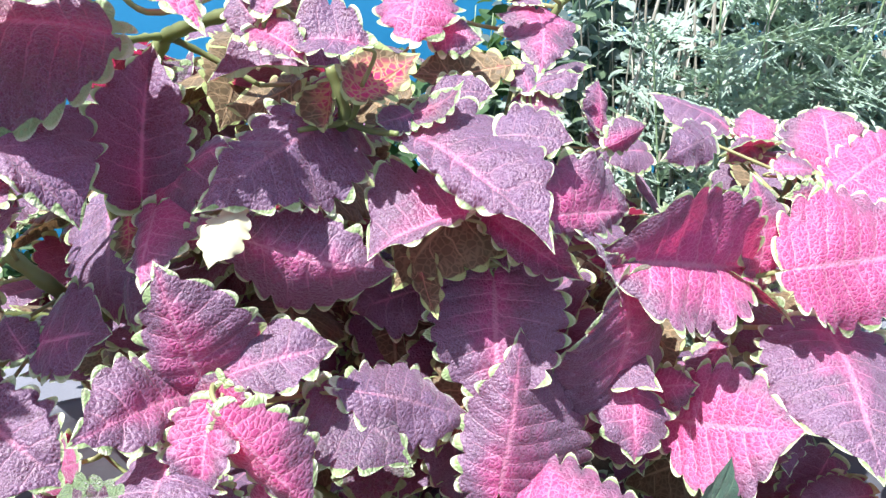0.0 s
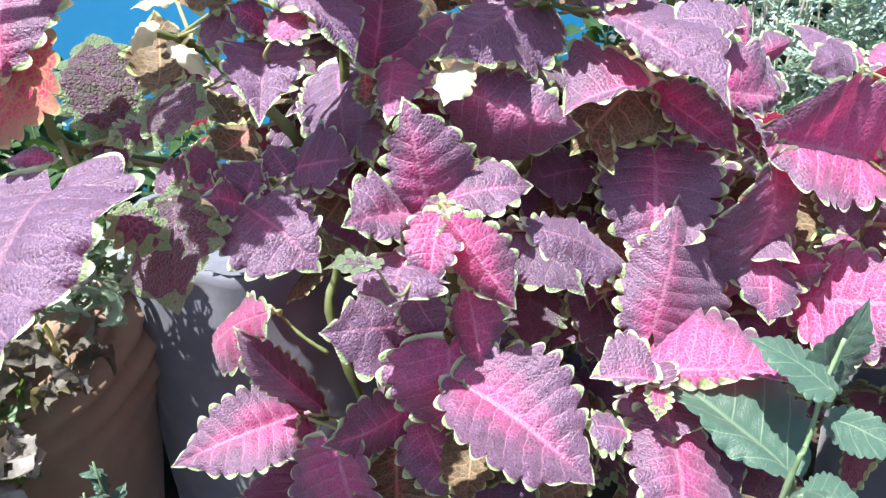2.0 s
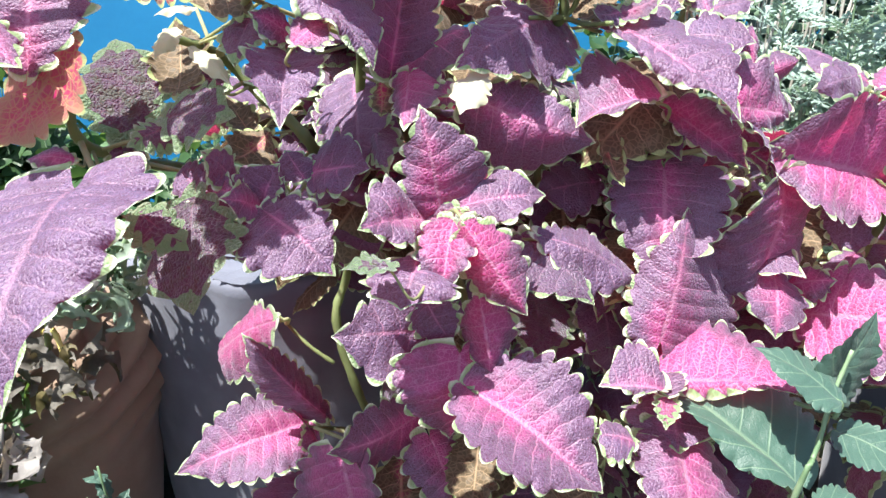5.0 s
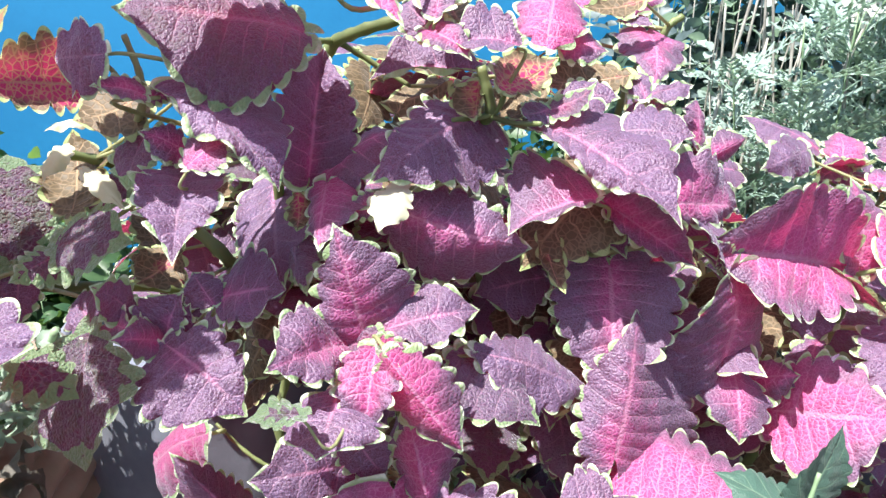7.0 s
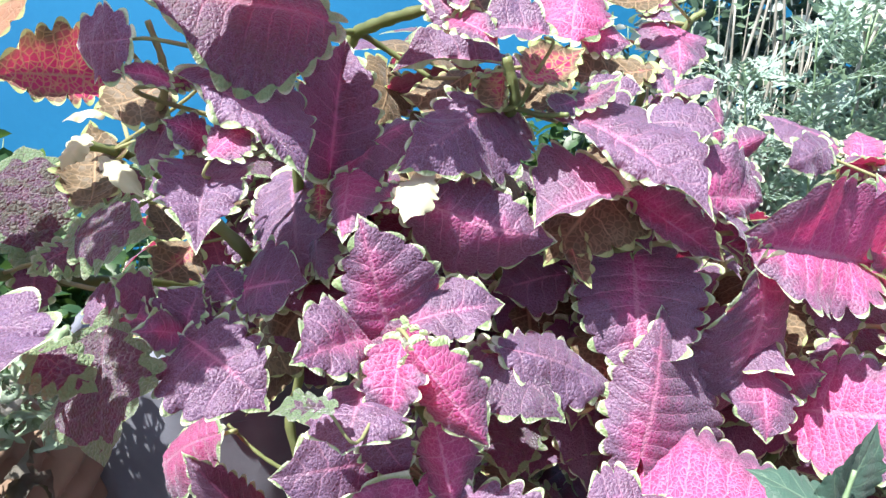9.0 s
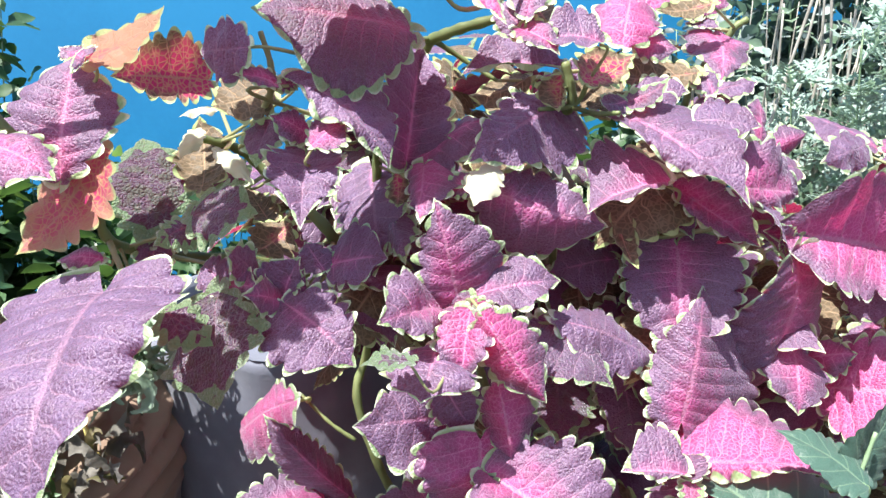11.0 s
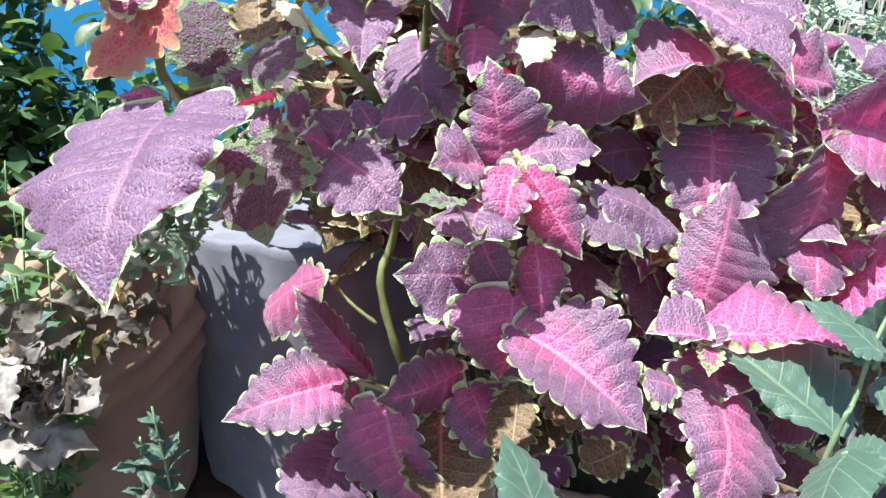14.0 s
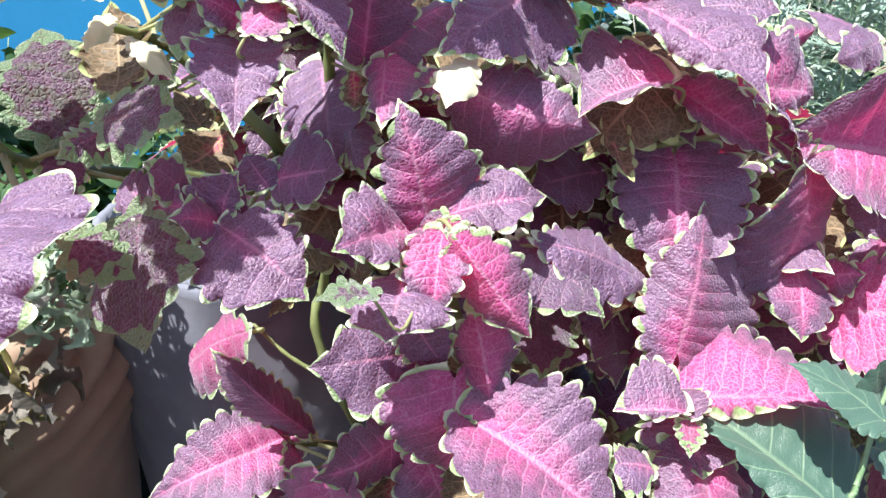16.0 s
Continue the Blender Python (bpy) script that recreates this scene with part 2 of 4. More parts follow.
# darker copy of GREEN_LEAF, with shade painted into its colour
SHADE_LEAF = plain("shade_green_leaf", (0.020, 0.055, 0.022), (0.05, 0.10, 0.04), 15.0, 0.45, 0.3, 0.002, (0.1, 0.2, 0.04), 0.25)


def cloth(name, one, two):
    """Woven sack cloth with creases and dirt."""
    n = Nodes(name)
    at = n.place()
    broad, mid, fine = n.noise(at, 4.0), n.noise(at, 18.0, 4.0), n.noise(at, 300.0, 2.0)
    col = n.mix(n.ramp(n.math("ADD", n.math("MULTIPLY", broad, 0.6), n.math("MULTIPLY", mid, 0.4)), 0.35, 0.68), one, two)
    n.set(Base_Color=col, Roughness=0.75, Specular_IOR_Level=0.25, Sheen_Weight=0.2)
    n.bump(n.math("ADD", n.math("MULTIPLY", mid, 1.0), n.math("MULTIPLY", fine, 0.12)), 0.3, 0.006)
    return n.m


TAN = cloth("tan_sack_cloth", (0.205, 0.140, 0.098), (0.31, 0.228, 0.168))
GREY = cloth("grey_sack_cloth", (0.10, 0.108, 0.138), (0.155, 0.168, 0.205))


# ---- builders ----
def mesh_object(name, verts, faces, material, smooth=True):
    me = bpy.data.meshes.new(name)
    me.from_pydata([tuple(v) for v in verts], [], faces)
    me.materials.append(material)
    if smooth:
        me.polygons.foreach_set("use_smooth", [True] * len(me.polygons))
    me.update()
    return new(name, me)


def under_thing(ob, parent, m):
    """Parents ob and sets it at the world pose m."""
    ob.parent = parent
    ob.matrix_parent_inverse = parent.matrix_world.inverted()
    ob.matrix_basis = m
    return ob


def empty(name, x, y, z, label, category, group=""):
    ob = new(name)
    ob.empty_display_size = 0.02
    ob.matrix_world = pose(x, y, z)
    ob.matrix_basis = pose(x, y, z)
    return tagged(ob, label, category, group)


def tube(points, radii, sides=8):
    """Vertices and faces of a bent tapered tube with closed ends."""
    pts = [Vector(p) for p in points]
    verts, faces = [], []
    for i, p in enumerate(pts):
        way = (pts[min(i + 1, len(pts) - 1)] - pts[max(i - 1, 0)]).normalized()
        a = way.cross(Vector((0.31, 0.77, 0.55))).normalized()
        b = way.cross(a)
        for k in range(sides):
            t = 2 * math.pi * k / sides
            verts.append(p + (a * math.cos(t) + b * math.sin(t)) * radii[i])
    for i in range(len(pts) - 1):
        for k in range(sides):
            j = (k + 1) % sides
            faces.append((i * sides + k, i * sides + j, (i + 1) * sides + j, (i + 1) * sides + k))
    faces.append(tuple(range(sides))[::-1])
    faces.append(tuple(range((len(pts) - 1) * sides, len(pts) * sides)))
    return verts, faces


def curve_points(knots, steps=8):
    """Points of a smooth line through the knots."""
    k = [Vector(p) for p in knots]
    k = [k[0] * 2 - k[1]] + k + [k[-1] * 2 - k[-2]]
    out = []
    for i in range(1, len(k) - 2):
        for j in range(steps):
            t = j / steps
            out.append(0.5 * (2 * k[i] + (k[i + 1] - k[i - 1]) * t + (2 * k[i - 1] - 5 * k[i] + 4 * k[i + 1] - k[i + 2]) * t * t
                              + (3 * k[i] - k[i - 1] - 3 * k[i + 1] + k[i + 2]) * t ** 3))
    return out + [k[-2]]


def stem(parent, knots, r0, r1, material=None, name="stem"):
    pts = curve_points(knots)
    if material is None:
        STEM_POINTS.extend(pts)
    n = len(pts)
    verts, faces = tube(pts, [0.8 * (r0 + (r1 - r0) * i / (n - 1)) * (1 + 0.12 * math.sin(i * 1.9)) for i in range(n)], 10)
    ob = mesh_object(name, verts, faces, material or STEM)
    return under_thing(ob, parent, Matrix())


ACROSS = np.array([-1, -0.97, -0.92, -0.85, -0.75, -0.61, -0.45, -0.28, -0.13, 0, 0.13, 0.28, 0.45, 0.61, 0.75, 0.85, 0.92, 0.97, 1])


def blade(name, rng, length, widths, lifts, bow, widest, lobe, teeth, depth, material, quilt=0.010, ripple=0.02):
    """One leaf blade: base at the origin, tip at +y, upper face to +z. Ovate, with rounded scallops along the margin, an arched midrib,
    sides lifted by their own angles and the flesh swollen between the side veins."""
    ns = teeth * 11 + 1
    u = np.linspace(0, 1, ns)[:, None]
    s = u ** 1.3
    w = ACROSS[None, :]
    aw = np.abs(w)
    tip_power = 0.92
    foot_power = tip_power * widest / (1 - widest) * 0.85
    prof = (np.clip(s, 1e-4, 1) / widest) ** foot_power * (np.clip(1 - s, 1e-4, 1) / (1 - widest)) ** tip_power
    prof = prof / prof.max() * (1 - 0.48 * np.clip((s - 0.72) / 0.28, 0, 1) ** 0.8)
    prof = np.maximum(prof, 0.010)
    shift_l, shift_r = rng.uniform(0, 1, 2)
    spread = lambda v: v * teeth * (0.90 + 0.20 * v) + np.where(w < 0, 0.0, 0.35)
    phase = spread(u) + 0 * w
    rib = spread(u + 0.17 * (1 - aw ** 1.3) * (1 - 0.6 * u))     # side veins run from the midrib forward to the notches
    lobes = np.abs(np.sin(np.pi * phase)) ** 0.62
    irregular = 1 + 0.30 * np.sin(phase * 2.3 + shift_l * 6)
    edge = aw ** 9
    scallop = (lobes - 0.66) * depth * irregular * edge
    mean = 0.5 * (widths[0] + widths[1])
    even = np.minimum(mean / np.maximum(np.where(w < 0, widths[0], widths[1]), 0.004), 1.5)
    reach = aw * prof + scallop * even * np.clip(prof * 1.7, 0.10, 1.0) * (1 - 0.75 * s ** 4)
    along = s - (lobe + 0.03) * aw ** 1.3 * (1 - s) ** 4 + scallop * mean / length * (0.5 * s * (1 - s ** 3) - 0.7 * (1 - s) ** 6)
    width = np.where(w < 0, widths[0], widths[1])
    lift = np.radians(np.where(w < 0, lifts[0], lifts[1]))
    px = np.sign(w) * reach * width * np.cos(lift)
    pz = reach * width * np.sin(lift)
    curl = rng.uniform(-0.10, 0.22)
    pz = pz - curl * width * (aw ** 3) * prof
    pz = pz + bow * length * (4 * s * (1 - s) - 1.6 * (aw * prof) ** 2 * widest)
    pillow = np.sqrt(np.abs(np.sin(np.pi * rib))) - 0.6
    pz = pz + quilt * length * pillow * np.minimum(1, 4.5 * aw) * (1.15 - 0.55 * aw) * np.minimum(prof * 1.4, 1)
    pz = pz - 0.006 * length * np.exp(-(aw / 0.06) ** 2)
    wave = rng.uniform(1.2, 2.4)
    pz = pz + ripple * length * aw ** 2 * prof * np.sin(2 * np.pi * (wave * s + np.where(w < 0, shift_l, shift_r)))
    pz = pz - 0.022 * length * edge * np.abs(np.sin(np.pi * phase)) * prof * rng.uniform(-0.6, 1.4) * np.sin(phase * 1.7 + 9 * shift_r)
    py = along * length
    pz = pz - rng.uniform(-0.1, 0.4) * length * np.clip(s - 0.6, 0, 1) ** 2
    pz = pz + rng.uniform(-0.12, 0.12) * s * np.sign(w) * reach * width
    pz = pz + 0.012 * length * np.sin(6.3 * (1.3 * s + 0.9 * w + shift_r)) * prof
    sway = rng.uniform(-0.03, 0.03) * length
    px = px + sway * np.sin(np.pi * s)
    verts = np.stack([px, py + 0 * px, pz], -1).reshape(-1, 3)
    nw = len(ACROSS)
    faces = [(i * nw + j, i * nw + j + 1, (i + 1) * nw + j + 1, (i + 1) * nw + j) for i in range(ns - 1) for j in range(nw - 1)]
    ob = mesh_object(name, verts, faces, material)
    me = ob.data
    loops = np.zeros(len(me.loops), dtype=np.int32)
    me.loops.foreach_get("vertex_index", loops)
    pattern = np.stack([s + 0 * w, 0.5 + 0.5 * w + 0 * s], -1).reshape(-1, 2)
    metric = np.stack([px * 10, py * 10 + 0 * px], -1).reshape(-1, 2)
    me.uv_layers.new(name="pattern").data.foreach_set("uv", pattern[loops].ravel())
    me.uv_layers.new(name="metric").data.foreach_set("uv", metric[loops].ravel())
    rim = np.minimum((1 - aw) * prof * width, (1.03 - s) * length * 0.5) * 1000
    me.attributes.new("rim", "FLOAT", "POINT").data.foreach_set("value", (rim + 0 * px).ravel())
    me.attributes.new("rib", "FLOAT", "POINT").data.foreach_set("value", (rib + 0 * px).ravel())
    return ob


leaf_rng = np.random.default_rng(7)
OUTER = []
STEM_POINTS = []
WAITING = []


def petiole(leaf, length, radius, material, drop=0.5, reach=0.3, sign=1):
    """A short stalk behind the blade."""
    a = -reach * length
    pts = curve_points([(0, 0.03 * length, -0.0012 * sign), (0, a * 0.35, a * 0.25 * sign), (0, a * 0.6, (a * 0.5 - 0.03 * drop) * sign)], 4)
    verts, faces = tube(pts, [radius * (0.8 + 0.4 * i / (len(pts) - 1)) for i in range(len(pts))], 7)
    ob = mesh_object("petiole", verts, faces, material)
    ob.parent = leaf
    return ob


def join_petioles():
    """Stalks from the waiting leaves to the nearest point of a stem behind or below them."""
    for leaf, m, length, radius, sign in WAITING:
        base, way = m.translation, m.to_3x3() @ Vector((0, 1, 0))
        best = min(STEM_POINTS, key=lambda p: (p - base).length + 0.8 * max(0.0, p.z - base.z) + 0.5 * max(0.0, base.y - p.y))
        gap = (best - base).length
        if gap > 0.11:
            best = base - way * 0.02 + (best - base).normalized() * 0.03 + Vector((0, 0.02, -0.01))
            gap = 0.05
        under = (m.to_3x3() @ Vector((0, 0, 1))) * -sign
        back = base - way * 0.15 * gap + under * 0.22 * gap
        start = base + way * 0.04 * length + under * 0.002
        inv = m.inverted()
        pts = curve_points([inv @ start, inv @ back, inv @ best], 6)
        n = len(pts)
        verts, faces = tube(pts, [radius * (0.75 + 0.45 * i / (n - 1)) for i in range(n)], 7)
        mesh_object("petiole", verts, faces, PETIOLE).parent = leaf


def coleus_leaf(plant, at, turn, length, widths, lifts, bow, widest, lobe, pink, pale, under=False):
    bow += 0.03
    teeth = int(max(5, min(9, round(length / 0.0122))))
    ob = blade("leaf", leaf_rng, length, widths, lifts, bow, widest, lobe, teeth, min(0.40, max(0.23, 0.0110 / (0.5 * (widths[0] + widths[1])))), LEAF_UNDER if under else LEAF_TOP, quilt=0.026 * min(1.0, length / 0.085), ripple=0.060)
    under_thing(ob, plant, pose(*at, *turn))
    ob["pink"], ob["pale"] = pink, pale
    OUTER.append((plant, pose(*at, *turn)))
    WAITING.append((ob, pose(*at, *turn), length, 0.0008 + 0.008 * length, -1 if under else 1))
    return ob


def weed_leaf(plant, at, turn, length, widths, lifts, bow, widest):
    ob = blade("leaf", leaf_rng, length, widths, lifts, bow, widest, 0.03, 9, 0.16, WEED_LEAF, 0.012, ripple=0.03)
    under_thing(ob, plant, pose(*at, *turn))
    petiole(ob, length, 0.0014, WEED_STEM, 0.3, 0.15)
    return ob


def cream_leaf(plant, at, turn, length, widths, lifts, bow, widest):
    ob = blade("leaf", leaf_rng, length, widths, lifts, 0.12, widest, 0.03, 5, 0.3, CREAM, 0.02, ripple=0.06)
    under_thing(ob, plant, pose(*at, *turn))
    ob["label"] = "pale cream curled young leaf"
    return ob


# ---- structure ----
def ground():
    n = 60
    verts, faces = [], []
    for i in range(n + 1):
        for j in range(n + 1):
            u, v = (i / n * 2 - 1), (j / n * 2 - 1)
            x, y = 12 * u ** 3 + 0.6 * u, 0.7 + 12 * v ** 3 + 0.6 * v
            verts.append((x, y, 0.02 * noise.noise(Vector((x * 3, y * 3, 0))) - 0.01))
    faces = [(i * (n + 1) + j, (i + 1) * (n + 1) + j, (i + 1) * (n + 1) + j + 1, i * (n + 1) + j + 1) for i in range(n) for j in range(n)]
    ob = mesh_object("ground", verts, faces, SOIL)
    tagged(ob, "dark bare garden soil under the planted sacks", "ground", kind="structure")


def box(name, x0, x1, y0, y1, z0, z1, material, bevel=0.004):
    bm = bmesh.new()
    bmesh.ops.create_cube(bm, size=1.0, matrix=Matrix.LocRotScale(((x0 + x1) / 2, (y0 + y1) / 2, (z0 + z1) / 2), None, (x1 - x0, y1 - y0, z1 - z0)))
    bmesh.ops.bevel(bm, geom=bm.edges[:], offset=bevel, segments=2, affect="EDGES")
    me = bpy.data.meshes.new(name)
    bm.to_mesh(me)
    bm.free()
    me.materials.append(material)
    return new(name, me)


ground()
wall = box("wall_north", -3.2, 2.4, 0, 0.12, 0, 2.1, BLUE)
wall.matrix_basis = pose(0, 1.75, 0, 0, 0, 14)
tagged(wall, "bright blue painted wall behind the plants", "wall", kind="structure")


def sack(x, y, radius, height, material, seed, label, squash=1.0, gather=0.0, filling=None):
    """A cloth grow bag: bulging, creased sides, rolled rim, soil inside."""
    base = empty("grow_bag", x, y, 0, label, "grow bag", "grow bags in the bed")
    nu, nv = 96, 40
    verts, faces = [], []
    prof = [(i / (nv - 1)) for i in range(nv)]
    for v in prof:
        z = height * v
        bulge = 0.86 + 0.15 * v + 0.02 * math.sin(math.pi * min(v * 1.05, 1))
        for k in range(nu):
            a = 2 * math.pi * k / nu
            crease = noise.noise(Vector((math.cos(a) * 3 + seed, math.sin(a) * 3, z * 4))) * 0.05
            crease += 0.035 * v ** 2 * noise.noise(Vector((math.cos(a) * 9 + seed, math.sin(a) * 9, z * 9 + a)))
            sag = 0.022 * noise.noise(Vector((a * 1.5, z * 18 + 2 * math.sin(a * 2 + seed), seed))) * v
            pinch = max(0.0, (v - 0.62) / 0.38) ** 2 * gather
            r = radius * (bulge + crease + sag - pinch + 0.10 * pinch * math.cos(17 * a + 3 * v)
                          + 0.50 * gather * max(0.0, min(1.0, (v - 0.45) / 0.3)) * abs(math.sin(math.pi * (z - 0.10 * math.sin(a + 0.6)) / 0.045)))
            verts.append((r * math.cos(a), squash * r * math.sin(a), z + 0.02 * v * noise.noise(Vector((math.cos(a) * 2, math.sin(a) * 2, seed)))))
    for step, (dr, dz) in enumerate(((-0.006, 0.006), (-0.014, 0.002), (-0.016, -0.02), (-0.02, -0.07))):
        for k in range(nu):
            p = verts[(nv - 1) * nu + k]
            a = math.atan2(p[1], p[0])
            verts.append((p[0] + dr * math.cos(a), p[1] + dr * math.sin(a), p[2] + dz))
    rows = nv + 4
    faces = [(i * nu + k, i * nu + (k + 1) % nu, (i + 1) * nu + (k + 1) % nu, (i + 1) * nu + k) for i in range(rows - 1) for k in range(nu)]
    under_thing(mesh_object("bag", verts, faces, material), base, pose(x, y, 0))
    sv, sf = [(0, 0, height - 0.035)], []
    for i in range(1, 7):
        for k in range(32):
            a, r = 2 * math.pi * k / 32, radius * (0.97 - gather) * i / 6
            sv.append((r * math.cos(a), squash * r * math.sin(a), height - 0.045 + 0.02 * noise.noise(Vector((r * 30 * math.cos(a), r * 30 * math.sin(a), seed)))))
    for k in range(32):
        sf.append((0, 1 + k, 1 + (k + 1) % 32))
        for i in range(5):
            sf.append((1 + i * 32 + k, 1 + (i + 1) * 32 + k, 1 + (i + 1) * 32 + (k + 1) % 32, 1 + i * 32 + (k + 1) % 32))
    under_thing(mesh_object("soil" if filling is None else "folded_top", sv, sf, filling or SOIL), base, pose(x, y, 0))
    return base


sack(-0.703, 0.64, 0.165, 0.42, TAN, 1.3, "tan cloth grow bag with creased sides on soil", gather=0.35)
sack(-0.425, 0.83, 0.205, 0.42, GREY, 4.1, "blue-grey cloth grow bag shaded by coleus leaves", filling=GREY)
sack(0.05, 0.80, 0.26, 0.19, TAN, 7.7, "low brown cloth grow bag holding coleus")
sack(0.56, 0.78, 0.17, 0.36, GREY, 9.2, "blue-grey cloth grow bag beside the coleus")

# ---- the coleus plants ----
centre = empty("coleus_plant", 0.0, 0.66, 0.2, "bushy coleus with purple leaves, pink hearts and cream-green scalloped edges", "plant", "coleus plants")
right_hand = empty("coleus_plant", 0.18, 0.68, 0.2, "coleus with broad hot pink leaves edged in pale green", "plant", "coleus plants")
mottled = empty("coleus_plant", -0.14, 0.72, 0.2, "coleus with mottled purple and green leaves and orange undersides", "plant", "coleus plants")
lower = empty("coleus_plant", -0.1, 0.6, 0.2, "young low coleus with magenta leaves beside the grow bags", "plant", "coleus plants")
stem(mottled, [(-0.262, 0.340, 0.812), (-0.258, 0.345, 0.790), (-0.262, 0.352, 0.772), (-0.285, 0.375, 0.745), (-0.311, 0.410, 0.721)], 0.0022, 0.004, PETIOLE)
stem(mottled, [(-0.275, 0.335, 0.800), (-0.268, 0.345, 0.785), (-0.262, 0.353, 0.772)], 0.0015, 0.002, PETIOLE)
weed = empty("weed_plant", 0.12, 0.42, 0.0, "tall grey-green weed with pointed toothed leaves", "weed")

coleus_leaf(mottled, (-0.383, 0.291, 0.720), (63.2, -1.0, 3.6), 0.088, (0.041, 0.033), (5, 5), 0.05, 0.52, 0.06, 0.45, 0.00)
coleus_leaf(mottled, (-0.366, 0.313, 0.794), (143.4, -21.6, 136.1), 0.058, (0.022, 0.023), (2, 2), 0.05, 0.40, 0.12, 0.30, 0.80, True)
coleus_leaf(mottled, (-0.369, 0.482, 0.769), (158.9, 77.2, -58.3), 0.081, (0.036, 0.025), (-24, -24), 0.05, 0.42, 0.06, 0.80, 0.00, True)
coleus_leaf(mottled, (-0.261, 0.315, 0.803), (-39.4, -82.8, 100.6), 0.050, (0.021, 0.019), (-2, -2), 0.05, 0.46, 0.06, 0.05, 0.00)
coleus_leaf(centre, (-0.173, 0.393, 0.813), (8.5, -39.9, 112.3), 0.109, (0.056, 0.044), (-2, -2), 0.05, 0.49, 0.06, 0.40, 0.40)
coleus_leaf(centre, (-0.245, 0.336, 0.782), (-35.1, 4.4, -101.4), 0.089, (0.061, 0.013), (7, 7), 0.09, 0.52, 0.06, 0.00, 0.00)
coleus_leaf(centre, (-0.179, 0.410, 0.718), (69.5, 11.5, 19.1), 0.092, (0.040, 0.036), (42, 42), 0.05, 0.37, 0.12, 0.30, 0.00)
coleus_leaf(centre, (-0.171, 0.402, 0.716), (35.9, 18.8, -67.4), 0.067, (0.027, 0.028), (-2, -2), 0.05, 0.50, 0.06, 0.50, 0.00)
coleus_leaf(centre, (-0.162, 0.388, 0.719), (-33.5, 13.9, 176.6), 0.058, (0.028, 0.014), (-15, -15), 0.05, 0.29, 0.12, 0.65, 0.00)
coleus_leaf(centre, (-0.066, 0.429, 0.761), (-19.9, -36.0, 155.0), 0.105, (0.043, 0.032), (-20, -20), 0.05, 0.30, 0.12, 0.12, 0.00)
coleus_leaf(centre, (-0.032, 0.427, 0.755), (-20.9, 12.0, -135.8), 0.129, (0.053, 0.019), (14, 14), 0.05, 0.40, 0.06, 0.32, 0.00)
coleus_leaf(centre, (0.014, 0.398, 0.711), (-17.6, -15.2, 115.9), 0.064, (0.013, 0.050), (20, 20), 0.05, 0.48, 0.06, 0.50, 0.00)
coleus_leaf(right_hand, (0.025, 0.433, 0.700), (-61.2, 55.2, -164.3), 0.077, (0.034, 0.021), (55, 55), 0.05, 0.48, 0.06, 0.62, 0.00)
coleus_leaf(centre, (-0.122, 0.373, 0.710), (-71.3, 71.0, -151.9), 0.102, (0.027, 0.044), (-25, -25), 0.05, 0.52, 0.06, 0.50, 0.00)
coleus_leaf(centre, (-0.040, 0.391, 0.807), (2.7, -37.6, 94.4), 0.046, (0.018, 0.025), (20, 20), 0.05, 0.52, 0.06, 0.30, 0.00)
coleus_leaf(centre, (-0.020, 0.456, 0.804), (38.1, 5.3, -5.5), 0.067, (0.026, 0.027), (-4, -4), 0.05, 0.52, 0.06, 0.90, 0.00)
coleus_leaf(centre, (-0.011, 0.483, 0.804), (-8.5, 44.8, -98.7), 0.038, (0.016, 0.016), (3, 3), 0.05, 0.52, 0.06, 0.65, 0.00)
coleus_leaf(centre, (-0.066, 0.452, 0.786), (-4.2, -39.9, 101.8), 0.077, (0.000, 0.032), (30, 30), 0.05, 0.52, 0.06, 0.25, 0.00)
coleus_leaf(centre, (-0.090, 0.456, 0.779), (-153.3, 38.9, -74.6), 0.050, (0.019, 0.024), (13, 13), 0.05, 0.52, 0.06, 0.05, 0.00, True)
coleus_leaf(centre, (0.071, 0.577, 0.813), (-27.6, -7.9, -179.8), 0.087, (0.028, 0.029), (-8, -8), 0.05, 0.26, 0.12, 0.62, 0.00)
coleus_leaf(right_hand, (0.081, 0.699, 0.737), (17.9, 10.7, -94.6), 0.065, (0.027, 0.026), (2, 2), 0.05, 0.48, 0.06, 0.20, 0.30)
coleus_leaf(right_hand, (0.134, 0.613, 0.714), (56.9, 22.5, 28.8), 0.049, (0.018, 0.017), (-11, -11), 0.05, 0.46, 0.06, 0.60, 0.00)
coleus_leaf(right_hand, (0.126, 0.550, 0.713), (67.5, 69.1, 2.8), 0.044, (0.017, 0.015), (-25, -25), 0.05, 0.52, 0.06, 0.55, 0.00)
coleus_leaf(right_hand, (0.273, 0.683, 0.698), (21.0, -15.2, 64.7), 0.084, (0.037, 0.021), (-11, -11), 0.05, 0.46, 0.06, 0.30, 0.00)
coleus_leaf(right_hand, (0.219, 0.585, 0.714), (-17.1, -57.4, 143.5), 0.066, (0.021, 0.020), (-16, -16), 0.05, 0.35, 0.12, 0.00, 0.00)
coleus_leaf(right_hand, (0.288, 0.662, 0.692), (25.1, 1.4, -12.4), 0.049, (0.019, 0.022), (6, 6), 0.05, 0.39, 0.12, 0.80, 0.00)
coleus_leaf(right_hand, (0.313, 0.564, 0.689), (39.4, 0.3, -8.5), 0.071, (0.036, 0.032), (8, 8), 0.05, 0.47, 0.06, 0.80, 0.00)
coleus_leaf(right_hand, (0.210, 0.464, 0.648), (32.3, -70.5, 77.0), 0.126, (0.051, 0.062), (34, 34), 0.05, 0.52, 0.06, 0.80, 0.00)
